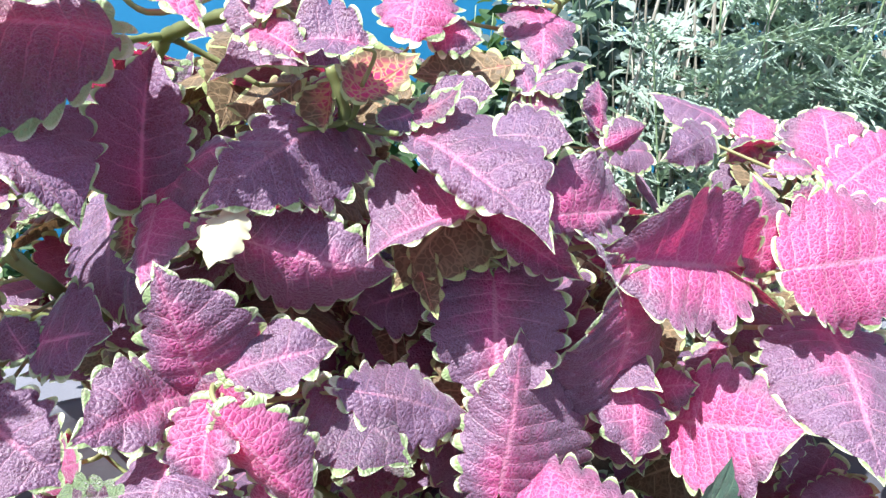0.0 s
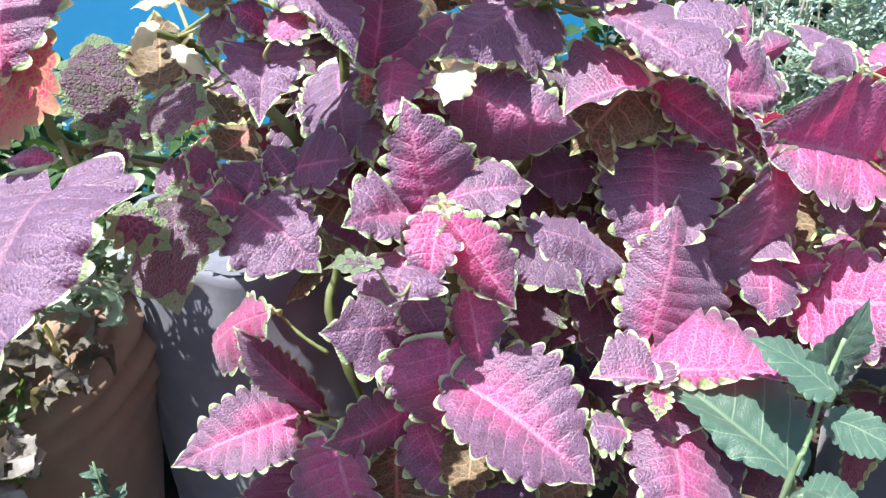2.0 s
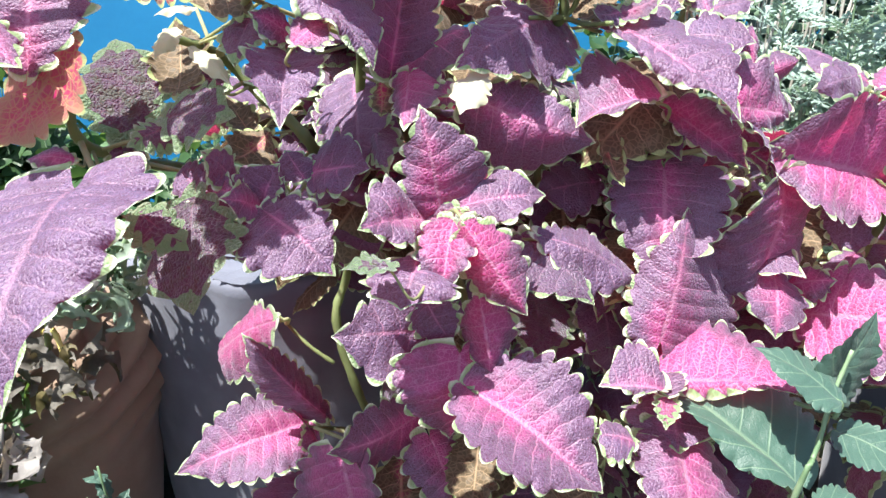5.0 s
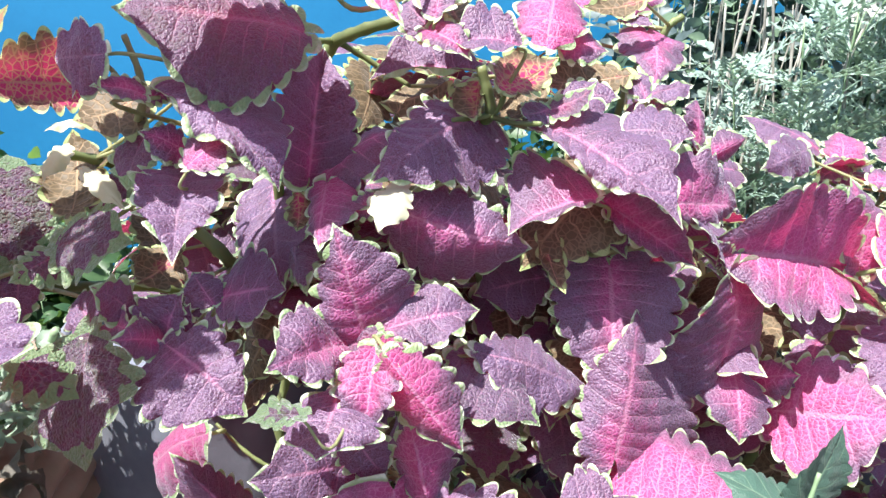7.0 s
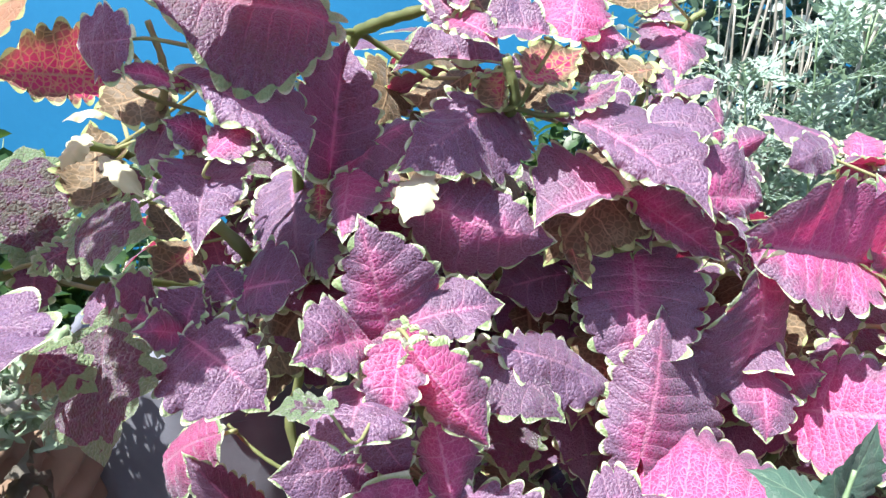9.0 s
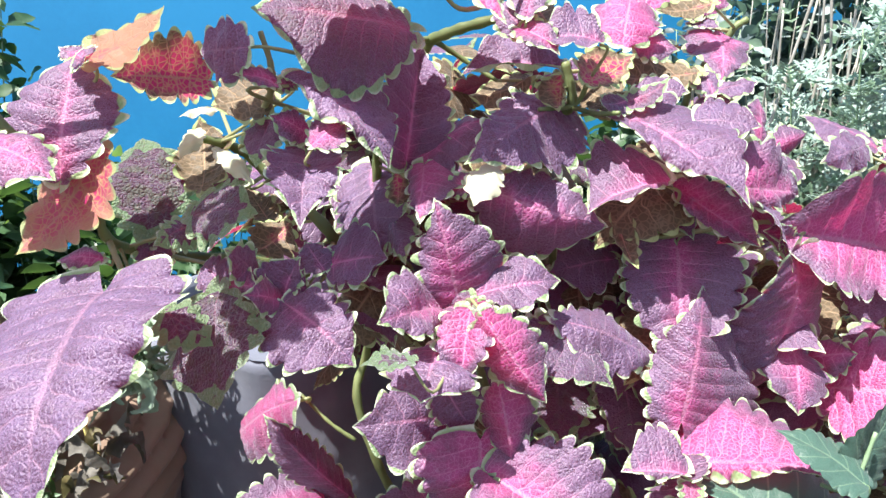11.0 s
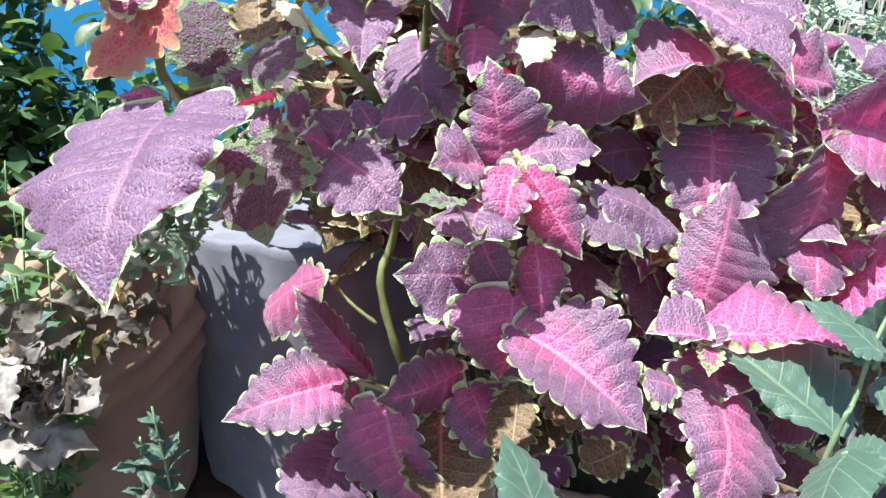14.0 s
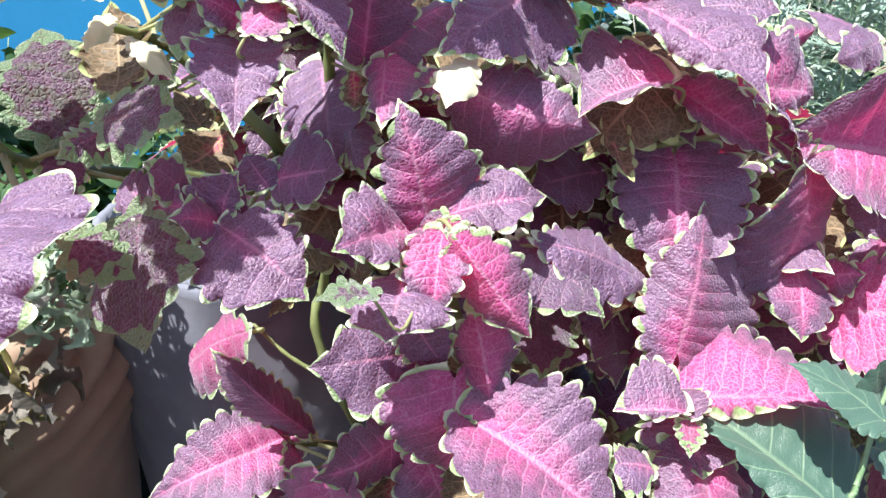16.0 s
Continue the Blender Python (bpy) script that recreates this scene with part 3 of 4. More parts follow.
coleus_leaf(right_hand, (0.235, 0.448, 0.654), (3.5, 59.0, -72.6), 0.119, (0.055, 0.046), (0, 0), 0.02, 0.43, 0.06, 0.90, 0.00)
coleus_leaf(right_hand, (0.222, 0.465, 0.648), (67.7, 3.9, 24.3), 0.068, (0.027, 0.029), (4, 4), 0.05, 0.37, 0.12, 0.62, 0.00)
coleus_leaf(right_hand, (0.064, 0.407, 0.707), (-25.0, 66.1, -73.1), 0.082, (0.038, 0.015), (7, 7), 0.05, 0.37, 0.12, 0.60, 0.00)
coleus_leaf(centre, (0.034, 0.444, 0.650), (-55.8, 0.8, 179.2), 0.098, (0.049, 0.046), (16, 16), 0.05, 0.35, 0.12, 0.45, 0.00)
coleus_leaf(centre, (0.035, 0.362, 0.539), (65.9, 14.9, 10.6), 0.104, (0.030, 0.080), (-20, -20), 0.05, 0.30, 0.12, 0.45, 0.00)
coleus_leaf(centre, (0.118, 0.422, 0.655), (-101.3, 3.9, -145.2), 0.142, (0.065, 0.049), (5, 5), 0.05, 0.49, 0.06, 0.50, 0.00)
coleus_leaf(centre, (0.133, 0.443, 0.571), (-40.8, -12.3, -173.0), 0.059, (0.029, 0.030), (-0, -0), 0.05, 0.51, 0.06, 0.60, 0.00)
coleus_leaf(centre, (0.152, 0.457, 0.555), (33.9, 47.1, -96.2), 0.038, (0.017, 0.021), (-12, -12), 0.05, 0.42, 0.06, 0.75, 0.00)
coleus_leaf(right_hand, (0.164, 0.452, 0.532), (26.6, 51.2, -104.4), 0.097, (0.046, 0.051), (3, 3), 0.05, 0.52, 0.06, 0.85, 0.00)
coleus_leaf(right_hand, (0.286, 0.472, 0.594), (-30.2, -4.4, -179.6), 0.116, (0.046, 0.060), (-2, -2), 0.05, 0.34, 0.12, 0.40, 0.00)
coleus_leaf(centre, (-0.128, 0.338, 0.627), (88.9, -13.0, 17.0), 0.082, (0.023, 0.039), (-8, -8), 0.05, 0.39, 0.12, 0.60, 0.00)
coleus_leaf(centre, (-0.122, 0.337, 0.638), (8.6, 33.5, -65.6), 0.067, (0.027, 0.021), (15, 15), 0.05, 0.52, 0.06, 0.35, 0.00)
coleus_leaf(centre, (-0.138, 0.343, 0.625), (18.6, -51.8, 138.4), 0.080, (0.022, 0.030), (16, 16), 0.05, 0.52, 0.06, 0.50, 0.00)
coleus_leaf(centre, (-0.119, 0.318, 0.635), (-59.3, 4.3, 167.1), 0.050, (0.021, 0.023), (30, 30), 0.1, 0.41, 0.06, 0.75, 0.00)
coleus_leaf(centre, (-0.111, 0.302, 0.640), (-77.1, 35.5, -163.0), 0.074, (0.028, 0.026), (-38, -38), 0.05, 0.52, 0.06, 0.75, 0.00)
coleus_leaf(centre, (-0.141, 0.311, 0.611), (-16.3, -0.9, 177.4), 0.052, (0.030, 0.030), (1, 1), 0.05, 0.52, 0.06, 0.28, 0.00)
coleus_leaf(centre, (-0.149, 0.262, 0.623), (-3.7, -4.3, 101.4), 0.032, (0.013, 0.013), (6, 6), 0.05, 0.40, 0.06, 0.00, 1.00)
coleus_leaf(centre, (-0.131, 0.340, 0.543), (22.4, -69.5, 102.9), 0.079, (0.037, 0.027), (6, 6), 0.05, 0.52, 0.06, 0.28, 0.00)
coleus_leaf(centre, (-0.137, 0.326, 0.574), (-82.7, 31.6, -163.5), 0.040, (0.018, 0.019), (2, 2), 0.05, 0.42, 0.06, 0.35, 0.00)
coleus_leaf(centre, (-0.099, 0.319, 0.581), (-85.1, 10.7, -175.1), 0.061, (0.028, 0.025), (-40, -40), 0.05, 0.52, 0.06, 0.75, 0.00)
coleus_leaf(centre, (-0.110, 0.318, 0.538), (-85.8, -5.9, -138.0), 0.068, (0.027, 0.047), (-6, -6), 0.05, 0.28, 0.12, 0.72, 0.00)
coleus_leaf(centre, (-0.103, 0.309, 0.517), (-26.4, 21.6, -122.1), 0.114, (0.052, 0.055), (28, 28), 0.05, 0.44, 0.06, 0.50, 0.00)
coleus_leaf(centre, (-0.074, 0.373, 0.610), (-30.3, 12.1, -121.8), 0.073, (0.019, 0.039), (1, 1), 0.05, 0.46, 0.06, 0.00, 0.25)
coleus_leaf(centre, (-0.060, 0.364, 0.614), (-30.5, 32.6, -89.8), 0.093, (0.033, 0.026), (-15, -15), 0.05, 0.52, 0.06, 0.08, 0.00)
coleus_leaf(centre, (0.036, 0.342, 0.517), (4.9, 10.3, -98.1), 0.110, (0.059, 0.010), (13, 13), 0.05, 0.34, 0.12, 0.80, 0.00)
coleus_leaf(centre, (0.030, 0.311, 0.529), (-0.9, -25.1, 92.7), 0.043, (0.006, 0.034), (24, 24), 0.05, 0.47, 0.06, 0.40, 0.00)
coleus_leaf(centre, (0.047, 0.343, 0.483), (-41.5, -21.8, -166.3), 0.119, (0.059, 0.035), (9, 9), 0.12, 0.42, 0.06, 0.55, 0.00)
coleus_leaf(centre, (0.050, 0.370, 0.491), (-12.0, 6.2, 178.0), 0.059, (0.039, 0.036), (2, 2), 0.05, 0.52, 0.06, 0.50, 0.00)
coleus_leaf(centre, (-0.237, 0.345, 0.731), (-28.5, -1.2, -166.3), 0.070, (0.027, 0.026), (21, 21), 0.05, 0.34, 0.12, 0.00, 0.00)
coleus_leaf(centre, (-0.233, 0.350, 0.743), (46.2, -46.7, 83.7), 0.033, (0.013, 0.013), (4, 4), 0.05, 0.51, 0.06, 0.65, 0.00)
coleus_leaf(centre, (-0.264, 0.358, 0.755), (-51.6, -2.5, 170.2), 0.039, (0.016, 0.018), (12, 12), 0.05, 0.52, 0.06, 0.12, 0.35)
coleus_leaf(centre, (-0.248, 0.318, 0.633), (-33.8, 28.7, -129.6), 0.068, (0.026, 0.040), (14, 14), 0.05, 0.45, 0.06, 0.30, 0.00)
coleus_leaf(centre, (-0.227, 0.351, 0.650), (12.7, 30.0, -84.4), 0.046, (0.036, 0.025), (6, 6), 0.05, 0.48, 0.06, 0.42, 0.00)
coleus_leaf(mottled, (-0.252, 0.328, 0.631), (82.0, 20.4, -9.6), 0.034, (0.025, 0.011), (26, 26), 0.05, 0.52, 0.06, 0.35, 0.00)
coleus_leaf(mottled, (-0.253, 0.328, 0.630), (52.1, -57.8, 118.3), 0.046, (0.013, 0.015), (9, 9), 0.05, 0.52, 0.06, 0.55, 0.00)
coleus_leaf(mottled, (-0.272, 0.331, 0.645), (79.5, -42.4, 81.5), 0.040, (0.015, 0.015), (4, 4), 0.05, 0.52, 0.06, 0.15, 0.20)
coleus_leaf(centre, (-0.189, 0.402, 0.676), (-29.4, 30.5, -174.5), 0.054, (0.017, 0.013), (-26, -26), 0.05, 0.32, 0.12, 0.15, 0.20)
coleus_leaf(mottled, (-0.365, 0.354, 0.667), (48.7, -5.1, 20.2), 0.085, (0.031, 0.040), (1, 1), 0.05, 0.52, 0.06, 0.00, 0.95)
coleus_leaf(mottled, (-0.323, 0.340, 0.685), (12.5, 44.1, -91.0), 0.055, (0.027, 0.027), (2, 2), 0.05, 0.52, 0.06, 0.25, 0.75)
coleus_leaf(mottled, (-0.325, 0.343, 0.678), (-20.9, -49.4, 170.6), 0.032, (0.016, 0.012), (-15, -15), 0.05, 0.26, 0.12, 0.20, 0.50)
coleus_leaf(mottled, (-0.319, 0.285, 0.636), (-41.0, 28.7, -113.9), 0.040, (0.016, 0.018), (-6, -6), 0.05, 0.42, 0.06, 0.10, 0.80)
coleus_leaf(mottled, (-0.295, 0.319, 0.640), (-61.4, 22.3, 162.3), 0.083, (0.040, 0.057), (-1, -1), 0.05, 0.52, 0.06, 0.15, 0.90)
coleus_leaf(lower, (-0.314, 0.507, 0.448), (-63.9, -45.7, 105.9), 0.185, (0.044, 0.040), (-11, -11), 0.05, 0.52, 0.06, 0.80, 0.15)
coleus_leaf(lower, (-0.256, 0.489, 0.352), (75.0, -34.5, 45.3), 0.128, (0.035, 0.029), (-45, -45), 0.05, 0.44, 0.06, 0.40, 0.00)
coleus_leaf(lower, (-0.291, 0.518, 0.319), (-13.4, -37.8, 130.4), 0.138, (0.050, 0.049), (22, 22), 0.05, 0.37, 0.12, 0.55, 0.00)
coleus_leaf(lower, (-0.275, 0.490, 0.335), (-47.1, -28.6, -112.5), 0.042, (0.016, 0.017), (-12, -12), 0.05, 0.46, 0.06, 0.40, 0.00)
coleus_leaf(lower, (-0.155, 0.443, 0.395), (-39.9, -79.2, 168.2), 0.091, (0.035, 0.032), (-7, -7), 0.05, 0.43, 0.06, 0.50, 0.00)
coleus_leaf(lower, (-0.223, 0.421, 0.356), (-91.0, 36.1, 150.0), 0.123, (0.049, 0.090), (3, 3), 0.05, 0.32, 0.12, 0.68, 0.00)
coleus_leaf(lower, (-0.141, 0.430, 0.383), (-51.6, 1.6, -133.9), 0.075, (0.031, 0.032), (-3, -3), 0.05, 0.35, 0.12, 0.60, 0.00)
coleus_leaf(lower, (-0.301, 0.544, 0.223), (-17.3, -20.0, -176.2), 0.131, (0.058, 0.054), (0, 0), 0.05, 0.50, 0.06, 0.00, 0.00)
weed_leaf(weed, (-0.068, 0.174, 0.440), (38.0, 15.2, 50.5), 0.077, (0.028, 0.032), (4, 4), 0.05, 0.39)
weed_leaf(weed, (0.120, 0.288, 0.482), (17.4, -5.4, 54.6), 0.112, (0.022, 0.066), (10, 22), 0.05, 0.40)
weed_leaf(weed, (0.132, 0.288, 0.548), (21.1, -4.6, 60.8), 0.058, (0.022, 0.024), (4, 4), 0.05, 0.33)
weed_leaf(weed, (0.122, 0.267, 0.481), (-36.5, 42.0, 123.0), 0.072, (0.031, 0.029), (-2, -2), 0.05, 0.36)
weed_leaf(weed, (0.129, 0.307, 0.532), (84.7, 31.3, 23.6), 0.072, (0.023, 0.027), (7, 7), 0.05, 0.43)
coleus_leaf(mottled, (-0.340, 0.257, 0.658), (-34.8, 17.5, 178.0), 0.142, (0.057, 0.085), (7, 7), 0.12, 0.28, 0.12, 0.00, 0.00)
coleus_leaf(centre, (-0.141, 0.332, 0.842), (-6.3, -32.8, 106.8), 0.106, (0.016, 0.085), (14, 14), 0.05, 0.46, 0.06, 0.55, 0.00)
coleus_leaf(mottled, (-0.366, 0.307, 0.737), (-128.8, 13.7, -31.6), 0.083, (0.035, 0.041), (2, 2), 0.05, 0.42, 0.06, 0.80, 0.75, True)
coleus_leaf(right_hand, (0.291, 0.518, 0.685), (20.4, 26.2, -49.9), 0.106, (0.025, 0.033), (-0, -0), 0.05, 0.46, 0.06, 1.06, 0.00)
coleus_leaf(right_hand, (0.264, 0.558, 0.693), (-3.1, 32.6, -95.8), 0.035, (0.020, 0.009), (0, 0), 0.05, 0.47, 0.06, 0.53, 0.00)
coleus_leaf(centre, (-0.018, 0.437, 0.683), (-145.7, -5.4, 12.6), 0.064, (0.008, 0.011), (0, 0), 0.05, 0.52, 0.06, 0.35, 0.00, True)
coleus_leaf(centre, (-0.048, 0.392, 0.780), (154.9, -37.9, 152.3), 0.053, (0.012, 0.025), (1, 1), 0.05, 0.46, 0.06, 0.62, 0.00, True)
coleus_leaf(centre, (0.055, 0.580, 0.831), (39.2, 12.2, -12.9), 0.095, (0.030, 0.027), (-0, -0), 0.05, 0.45, 0.06, 0.70, 0.00)
coleus_leaf(centre, (0.007, 0.549, 0.832), (40.6, -4.4, 6.6), 0.082, (0.021, 0.036), (-0, -0), 0.05, 0.39, 0.06, 0.70, 0.00)
coleus_leaf(centre, (0.060, 0.533, 0.837), (-168.5, 38.4, -70.3), 0.052, (0.012, 0.014), (-0, -0), 0.05, 0.51, 0.06, 0.26, 0.00, True)
coleus_leaf(centre, (-0.144, 0.379, 0.866), (-37.2, 18.1, -156.1), 0.084, (0.012, 0.016), (-0, -0), 0.05, 0.47, 0.06, 1.06, 0.00)
coleus_leaf(centre, (-0.092, 0.390, 0.823), (40.2, 6.1, -5.6), 0.060, (0.017, 0.014), (-0, -0), 0.05, 0.48, 0.06, 0.35, 0.00)
coleus_leaf(centre, (-0.223, 0.315, 0.743), (29.5, 25.4, -32.1), 0.028, (0.017, 0.017), (-0, -0), 0.05, 0.54, 0.06, 0.62, 0.00)
coleus_leaf(centre, (-0.227, 0.344, 0.649), (31.9, -19.0, 35.9), 0.031, (0.013, 0.014), (0, 0), 0.05, 0.43, 0.06, 0.35, 0.00)
coleus_leaf(mottled, (-0.372, 0.310, 0.660), (-2.2, -34.4, 98.6), 0.034, (0.010, 0.012), (0, 0), 0.05, 0.55, 0.06, 0.62, 0.00)
coleus_leaf(mottled, (-0.426, 0.273, 0.747), (-18.1, 31.2, -115.1), 0.071, (0.020, 0.023), (-0, -0), 0.05, 0.55, 0.06, 0.62, 0.00)
coleus_leaf(mottled, (-0.267, 0.374, 0.779), (-154.6, 31.6, -40.5), 0.048, (0.026, 0.027), (-0, -0), 0.05, 0.55, 0.06, 0.09, 0.00, True)
coleus_leaf(mottled, (-0.323, 0.362, 0.700), (143.3, 8.3, -164.0), 0.073, (0.024, 0.022), (-0, -0), 0.05, 0.53, 0.06, 0.09, 0.00, True)
coleus_leaf(centre, (0.017, 0.308, 0.487), (15.5, -24.3, 96.7), 0.033, (0.020, 0.016), (0, 0), 0.05, 0.55, 0.06, 0.26, 0.00)
coleus_leaf(centre, (0.074, 0.367, 0.332), (8.0, -22.5, 65.8), 0.039, (0.016, 0.024), (0, 0), 0.05, 0.55, 0.06, 0.44, 0.00)
coleus_leaf(centre, (0.010, 0.421, 0.353), (-165.3, 18.9, -54.9), 0.051, (0.024, 0.024), (-0, -0), 0.05, 0.55, 0.06, 0.00, 0.00, True)
coleus_leaf(centre, (-0.097, 0.460, 0.387), (-156.3, -1.6, -0.4), 0.099, (0.029, 0.023), (-0, -0), 0.05, 0.55, 0.06, 0.00, 0.00, True)
coleus_leaf(centre, (-0.066, 0.424, 0.402), (-169.6, -21.5, 59.6), 0.059, (0.029, 0.027), (-0, -0), 0.05, 0.42, 0.06, 0.00, 0.00, True)
coleus_leaf(lower, (-0.170, 0.445, 0.351), (-154.9, -5.6, 9.0), 0.120, (0.037, 0.052), (-0, -0), 0.05, 0.55, 0.06, 0.26, 0.00, True)
weed_leaf(weed, (0.123, 0.267, 0.481), (-1.0, 24.2, -96.2), 0.038, (0.020, 0.016), (0, 0), 0.05, 0.50)
weed_leaf(weed, (0.156, 0.325, 0.501), (-10.6, 15.9, -122.5), 0.050, (0.018, 0.024), (-0, -0), 0.05, 0.35)
coleus_leaf(centre, (0.032, 0.417, 0.753), (-5.0, 37.5, -96.7), 0.045, (0.027, 0.014), (-0, -0), 0.05, 0.46, 0.06, 0.09, 0.00)
coleus_leaf(centre, (-0.008, 0.459, 0.767), (3.2, 39.7, -83.4), 0.043, (0.018, 0.012), (0, 0), 0.05, 0.50, 0.06, 0.18, 0.00)
coleus_leaf(centre, (0.062, 0.498, 0.768), (14.2, 36.4, -65.5), 0.037, (0.007, 0.013), (0, 0), 0.05, 0.44, 0.06, 0.18, 0.00)
coleus_leaf(centre, (0.059, 0.493, 0.765), (37.6, -10.0, 14.3), 0.034, (0.015, 0.011), (-0, -0), 0.05, 0.54, 0.06, 0.26, 0.00)
coleus_leaf(centre, (-0.185, 0.401, 0.710), (-143.2, -3.1, 9.1), 0.034, (0.009, 0.012), (-0, -0), 0.05, 0.52, 0.06, 0.53, 0.00, True)
coleus_leaf(centre, (-0.079, 0.420, 0.821), (140.5, 10.3, -166.2), 0.063, (0.015, 0.015), (0, 0), 0.05, 0.46, 0.06, 0.18, 0.00, True)
coleus_leaf(centre, (-0.065, 0.427, 0.783), (-140.6, 2.3, -1.3), 0.038, (0.018, 0.004), (-0, -0), 0.05, 0.51, 0.06, 0.53, 0.00, True)
coleus_leaf(centre, (-0.010, 0.481, 0.625), (-10.9, -32.7, 114.3), 0.060, (0.030, 0.030), (-0, -0), 0.05, 0.51, 0.06, 0.26, 0.00)
coleus_leaf(mottled, (-0.270, 0.396, 0.668), (-149.9, 20.0, -25.7), 0.038, (0.023, 0.021), (-0, -0), 0.05, 0.55, 0.06, 0.35, 0.00, True)
cream_leaf(centre, (-0.108, 0.370, 0.724), (-34.7, -13.6, 166.2), 0.039, (0.011, 0.015), (0, 0), 0.05, 0.55)
cream_leaf(mottled, (-0.328, 0.379, 0.741), (-36.4, -9.8, 172.0), 0.030, (0.008, 0.009), (-0, -0), 0.05, 0.44)
cream_leaf(mottled, (-0.308, 0.357, 0.731), (-27.4, 26.7, -134.1), 0.046, (0.007, 0.007), (-0, -0), 0.05, 0.50)
cream_leaf(mottled, (-0.322, 0.399, 0.755), (-14.5, -35.0, 119.3), 0.030, (0.007, 0.001), (0, 0), 0.05, 0.46)
coleus_leaf(right_hand, (0.214, 0.487, 0.579), (-24.0, -20.5, 146.2), 0.066, (0.017, 0.016), (0, 0), 0.05, 0.55, 0.06, 0.44, 0.00)
coleus_leaf(centre, (0.048, 0.503, 0.782), (-175.5, 39.7, -75.8), 0.072, (0.023, 0.023), (0, 0), 0.05, 0.53, 0.06, 0.18, 0.00, True)
coleus_leaf(centre, (-0.022, 0.426, 0.762), (154.4, 31.5, -125.3), 0.040, (0.024, 0.021), (0, 0), 0.05, 0.51, 0.06, 0.09, 0.00, True)
coleus_leaf(mottled, (-0.300, 0.392, 0.700), (16.3, -33.8, 69.4), 0.047, (0.015, 0.023), (0, 0), 0.05, 0.55, 0.06, 0.22, 0.40)
coleus_leaf(mottled, (-0.289, 0.404, 0.666), (149.8, 19.1, -143.5), 0.047, (0.013, 0.011), (-0, -0), 0.05, 0.37, 0.06, 0.18, 0.00, True)

# crown of the tallest shoot
stem(centre, [(-0.135, 0.400, 0.960), (-0.115, 0.400, 0.90), (-0.088, 0.410, 0.835)], 0.003, 0.004)

# ---- stems of the coleus ----
stem(lower, [(-0.205, 0.425, 0.735), (-0.212, 0.445, 0.67), (-0.250, 0.56, 0.489), (-0.262, 0.556, 0.428), (-0.235, 0.56, 0.33), (-0.20, 0.62, 0.2)], 0.0045, 0.007)
stem(mottled, [(-0.335, 0.385, 0.735), (-0.311, 0.410, 0.721), (-0.286, 0.416, 0.695), (-0.245, 0.405, 0.665), (-0.232, 0.45, 0.617), (-0.18, 0.60, 0.5), (-0.14, 0.70, 0.2)], 0.004, 0.008)
stem(centre, [(-0.085, 0.410, 0.832), (-0.115, 0.425, 0.822), (-0.150, 0.440, 0.812), (-0.172, 0.455, 0.800), (-0.184, 0.447, 0.763), (-0.188, 0.46, 0.702), (-0.12, 0.58, 0.45), (-0.04, 0.66, 0.2)], 0.0042, 0.008)
stem(centre, [(-0.165, 0.450, 0.806), (-0.141, 0.462, 0.790), (-0.115, 0.46, 0.775)], 0.003, 0.002)
stem(centre, [(-0.19, 0.405, 0.804), (-0.178, 0.43, 0.806), (-0.168, 0.452, 0.806)], 0.0025, 0.003)
stem(centre, [(-0.064, 0.416, 0.793), (-0.057, 0.421, 0.764), (-0.067, 0.437, 0.745), (-0.072, 0.46, 0.690), (-0.03, 0.58, 0.45), (0.0, 0.66, 0.2)], 0.004, 0.008)
stem(centre, [(-0.046, 0.405, 0.782), (-0.055, 0.420, 0.762), (-0.081, 0.400, 0.760)], 0.0025, 0.002)
stem(centre, [(-0.056, 0.420, 0.760), (-0.040, 0.410, 0.757), (-0.025, 0.392, 0.760)], 0.0025, 0.002)
stem(centre, [(0.038, 0.452, 0.688), (0.017, 0.442, 0.663), (0.013, 0.461, 0.624), (0.023, 0.50, 0.523), (0.02, 0.62, 0.3), (0.02, 0.66, 0.2)], 0.0035, 0.007)
# unseen top shoot, added above the view so its leaves shade the ones below
stem(mottled, [(-0.335, 0.275, 0.912), (-0.425, 0.258, 0.860), (-0.420, 0.285, 0.765), (-0.376, 0.312, 0.705)], 0.003, 0.004)
coleus_leaf(mottled, (-0.336, 0.268, 0.908), (-6, 4, 172), 0.100, (0.036, 0.036), (4, 4), 0.05, 0.42, 0.1, 0.45, 0.0)
coleus_leaf(mottled, (-0.330, 0.276, 0.910), (-2, -6, -72), 0.070, (0.036, 0.034), (4, 4), 0.05, 0.42, 0.1, 0.45, 0.0)
stem(mottled, [(-0.372, 0.312, 0.712), (-0.378, 0.326, 0.670), (-0.366, 0.385, 0.640), (-0.30, 0.48, 0.60), (-0.20, 0.62, 0.48), (-0.16, 0.70, 0.2)], 0.004, 0.007)
stem(centre, [(0.101, 0.585, 0.825), (0.085, 0.583, 0.809), (0.055, 0.60, 0.735), (0.04, 0.64, 0.5), (0.04, 0.67, 0.2)], 0.0035, 0.006)
stem(lower, [(-0.325, 0.555, 0.428), (-0.291, 0.545, 0.402), (-0.262, 0.545, 0.382)], 0.002, 0.003)
stem(lower, [(-0.262, 0.468, 0.352), (-0.24, 0.50, 0.33), (-0.222, 0.56, 0.28)], 0.0025, 0.004)
stem(right_hand, [(0.216, 0.465, 0.640), (0.224, 0.485, 0.60), (0.22, 0.56, 0.45), (0.19, 0.68, 0.2)], 0.0035, 0.007)
stem(right_hand, [(0.29, 0.58, 0.68), (0.27, 0.62, 0.5), (0.2, 0.68, 0.2)], 0.003, 0.006)
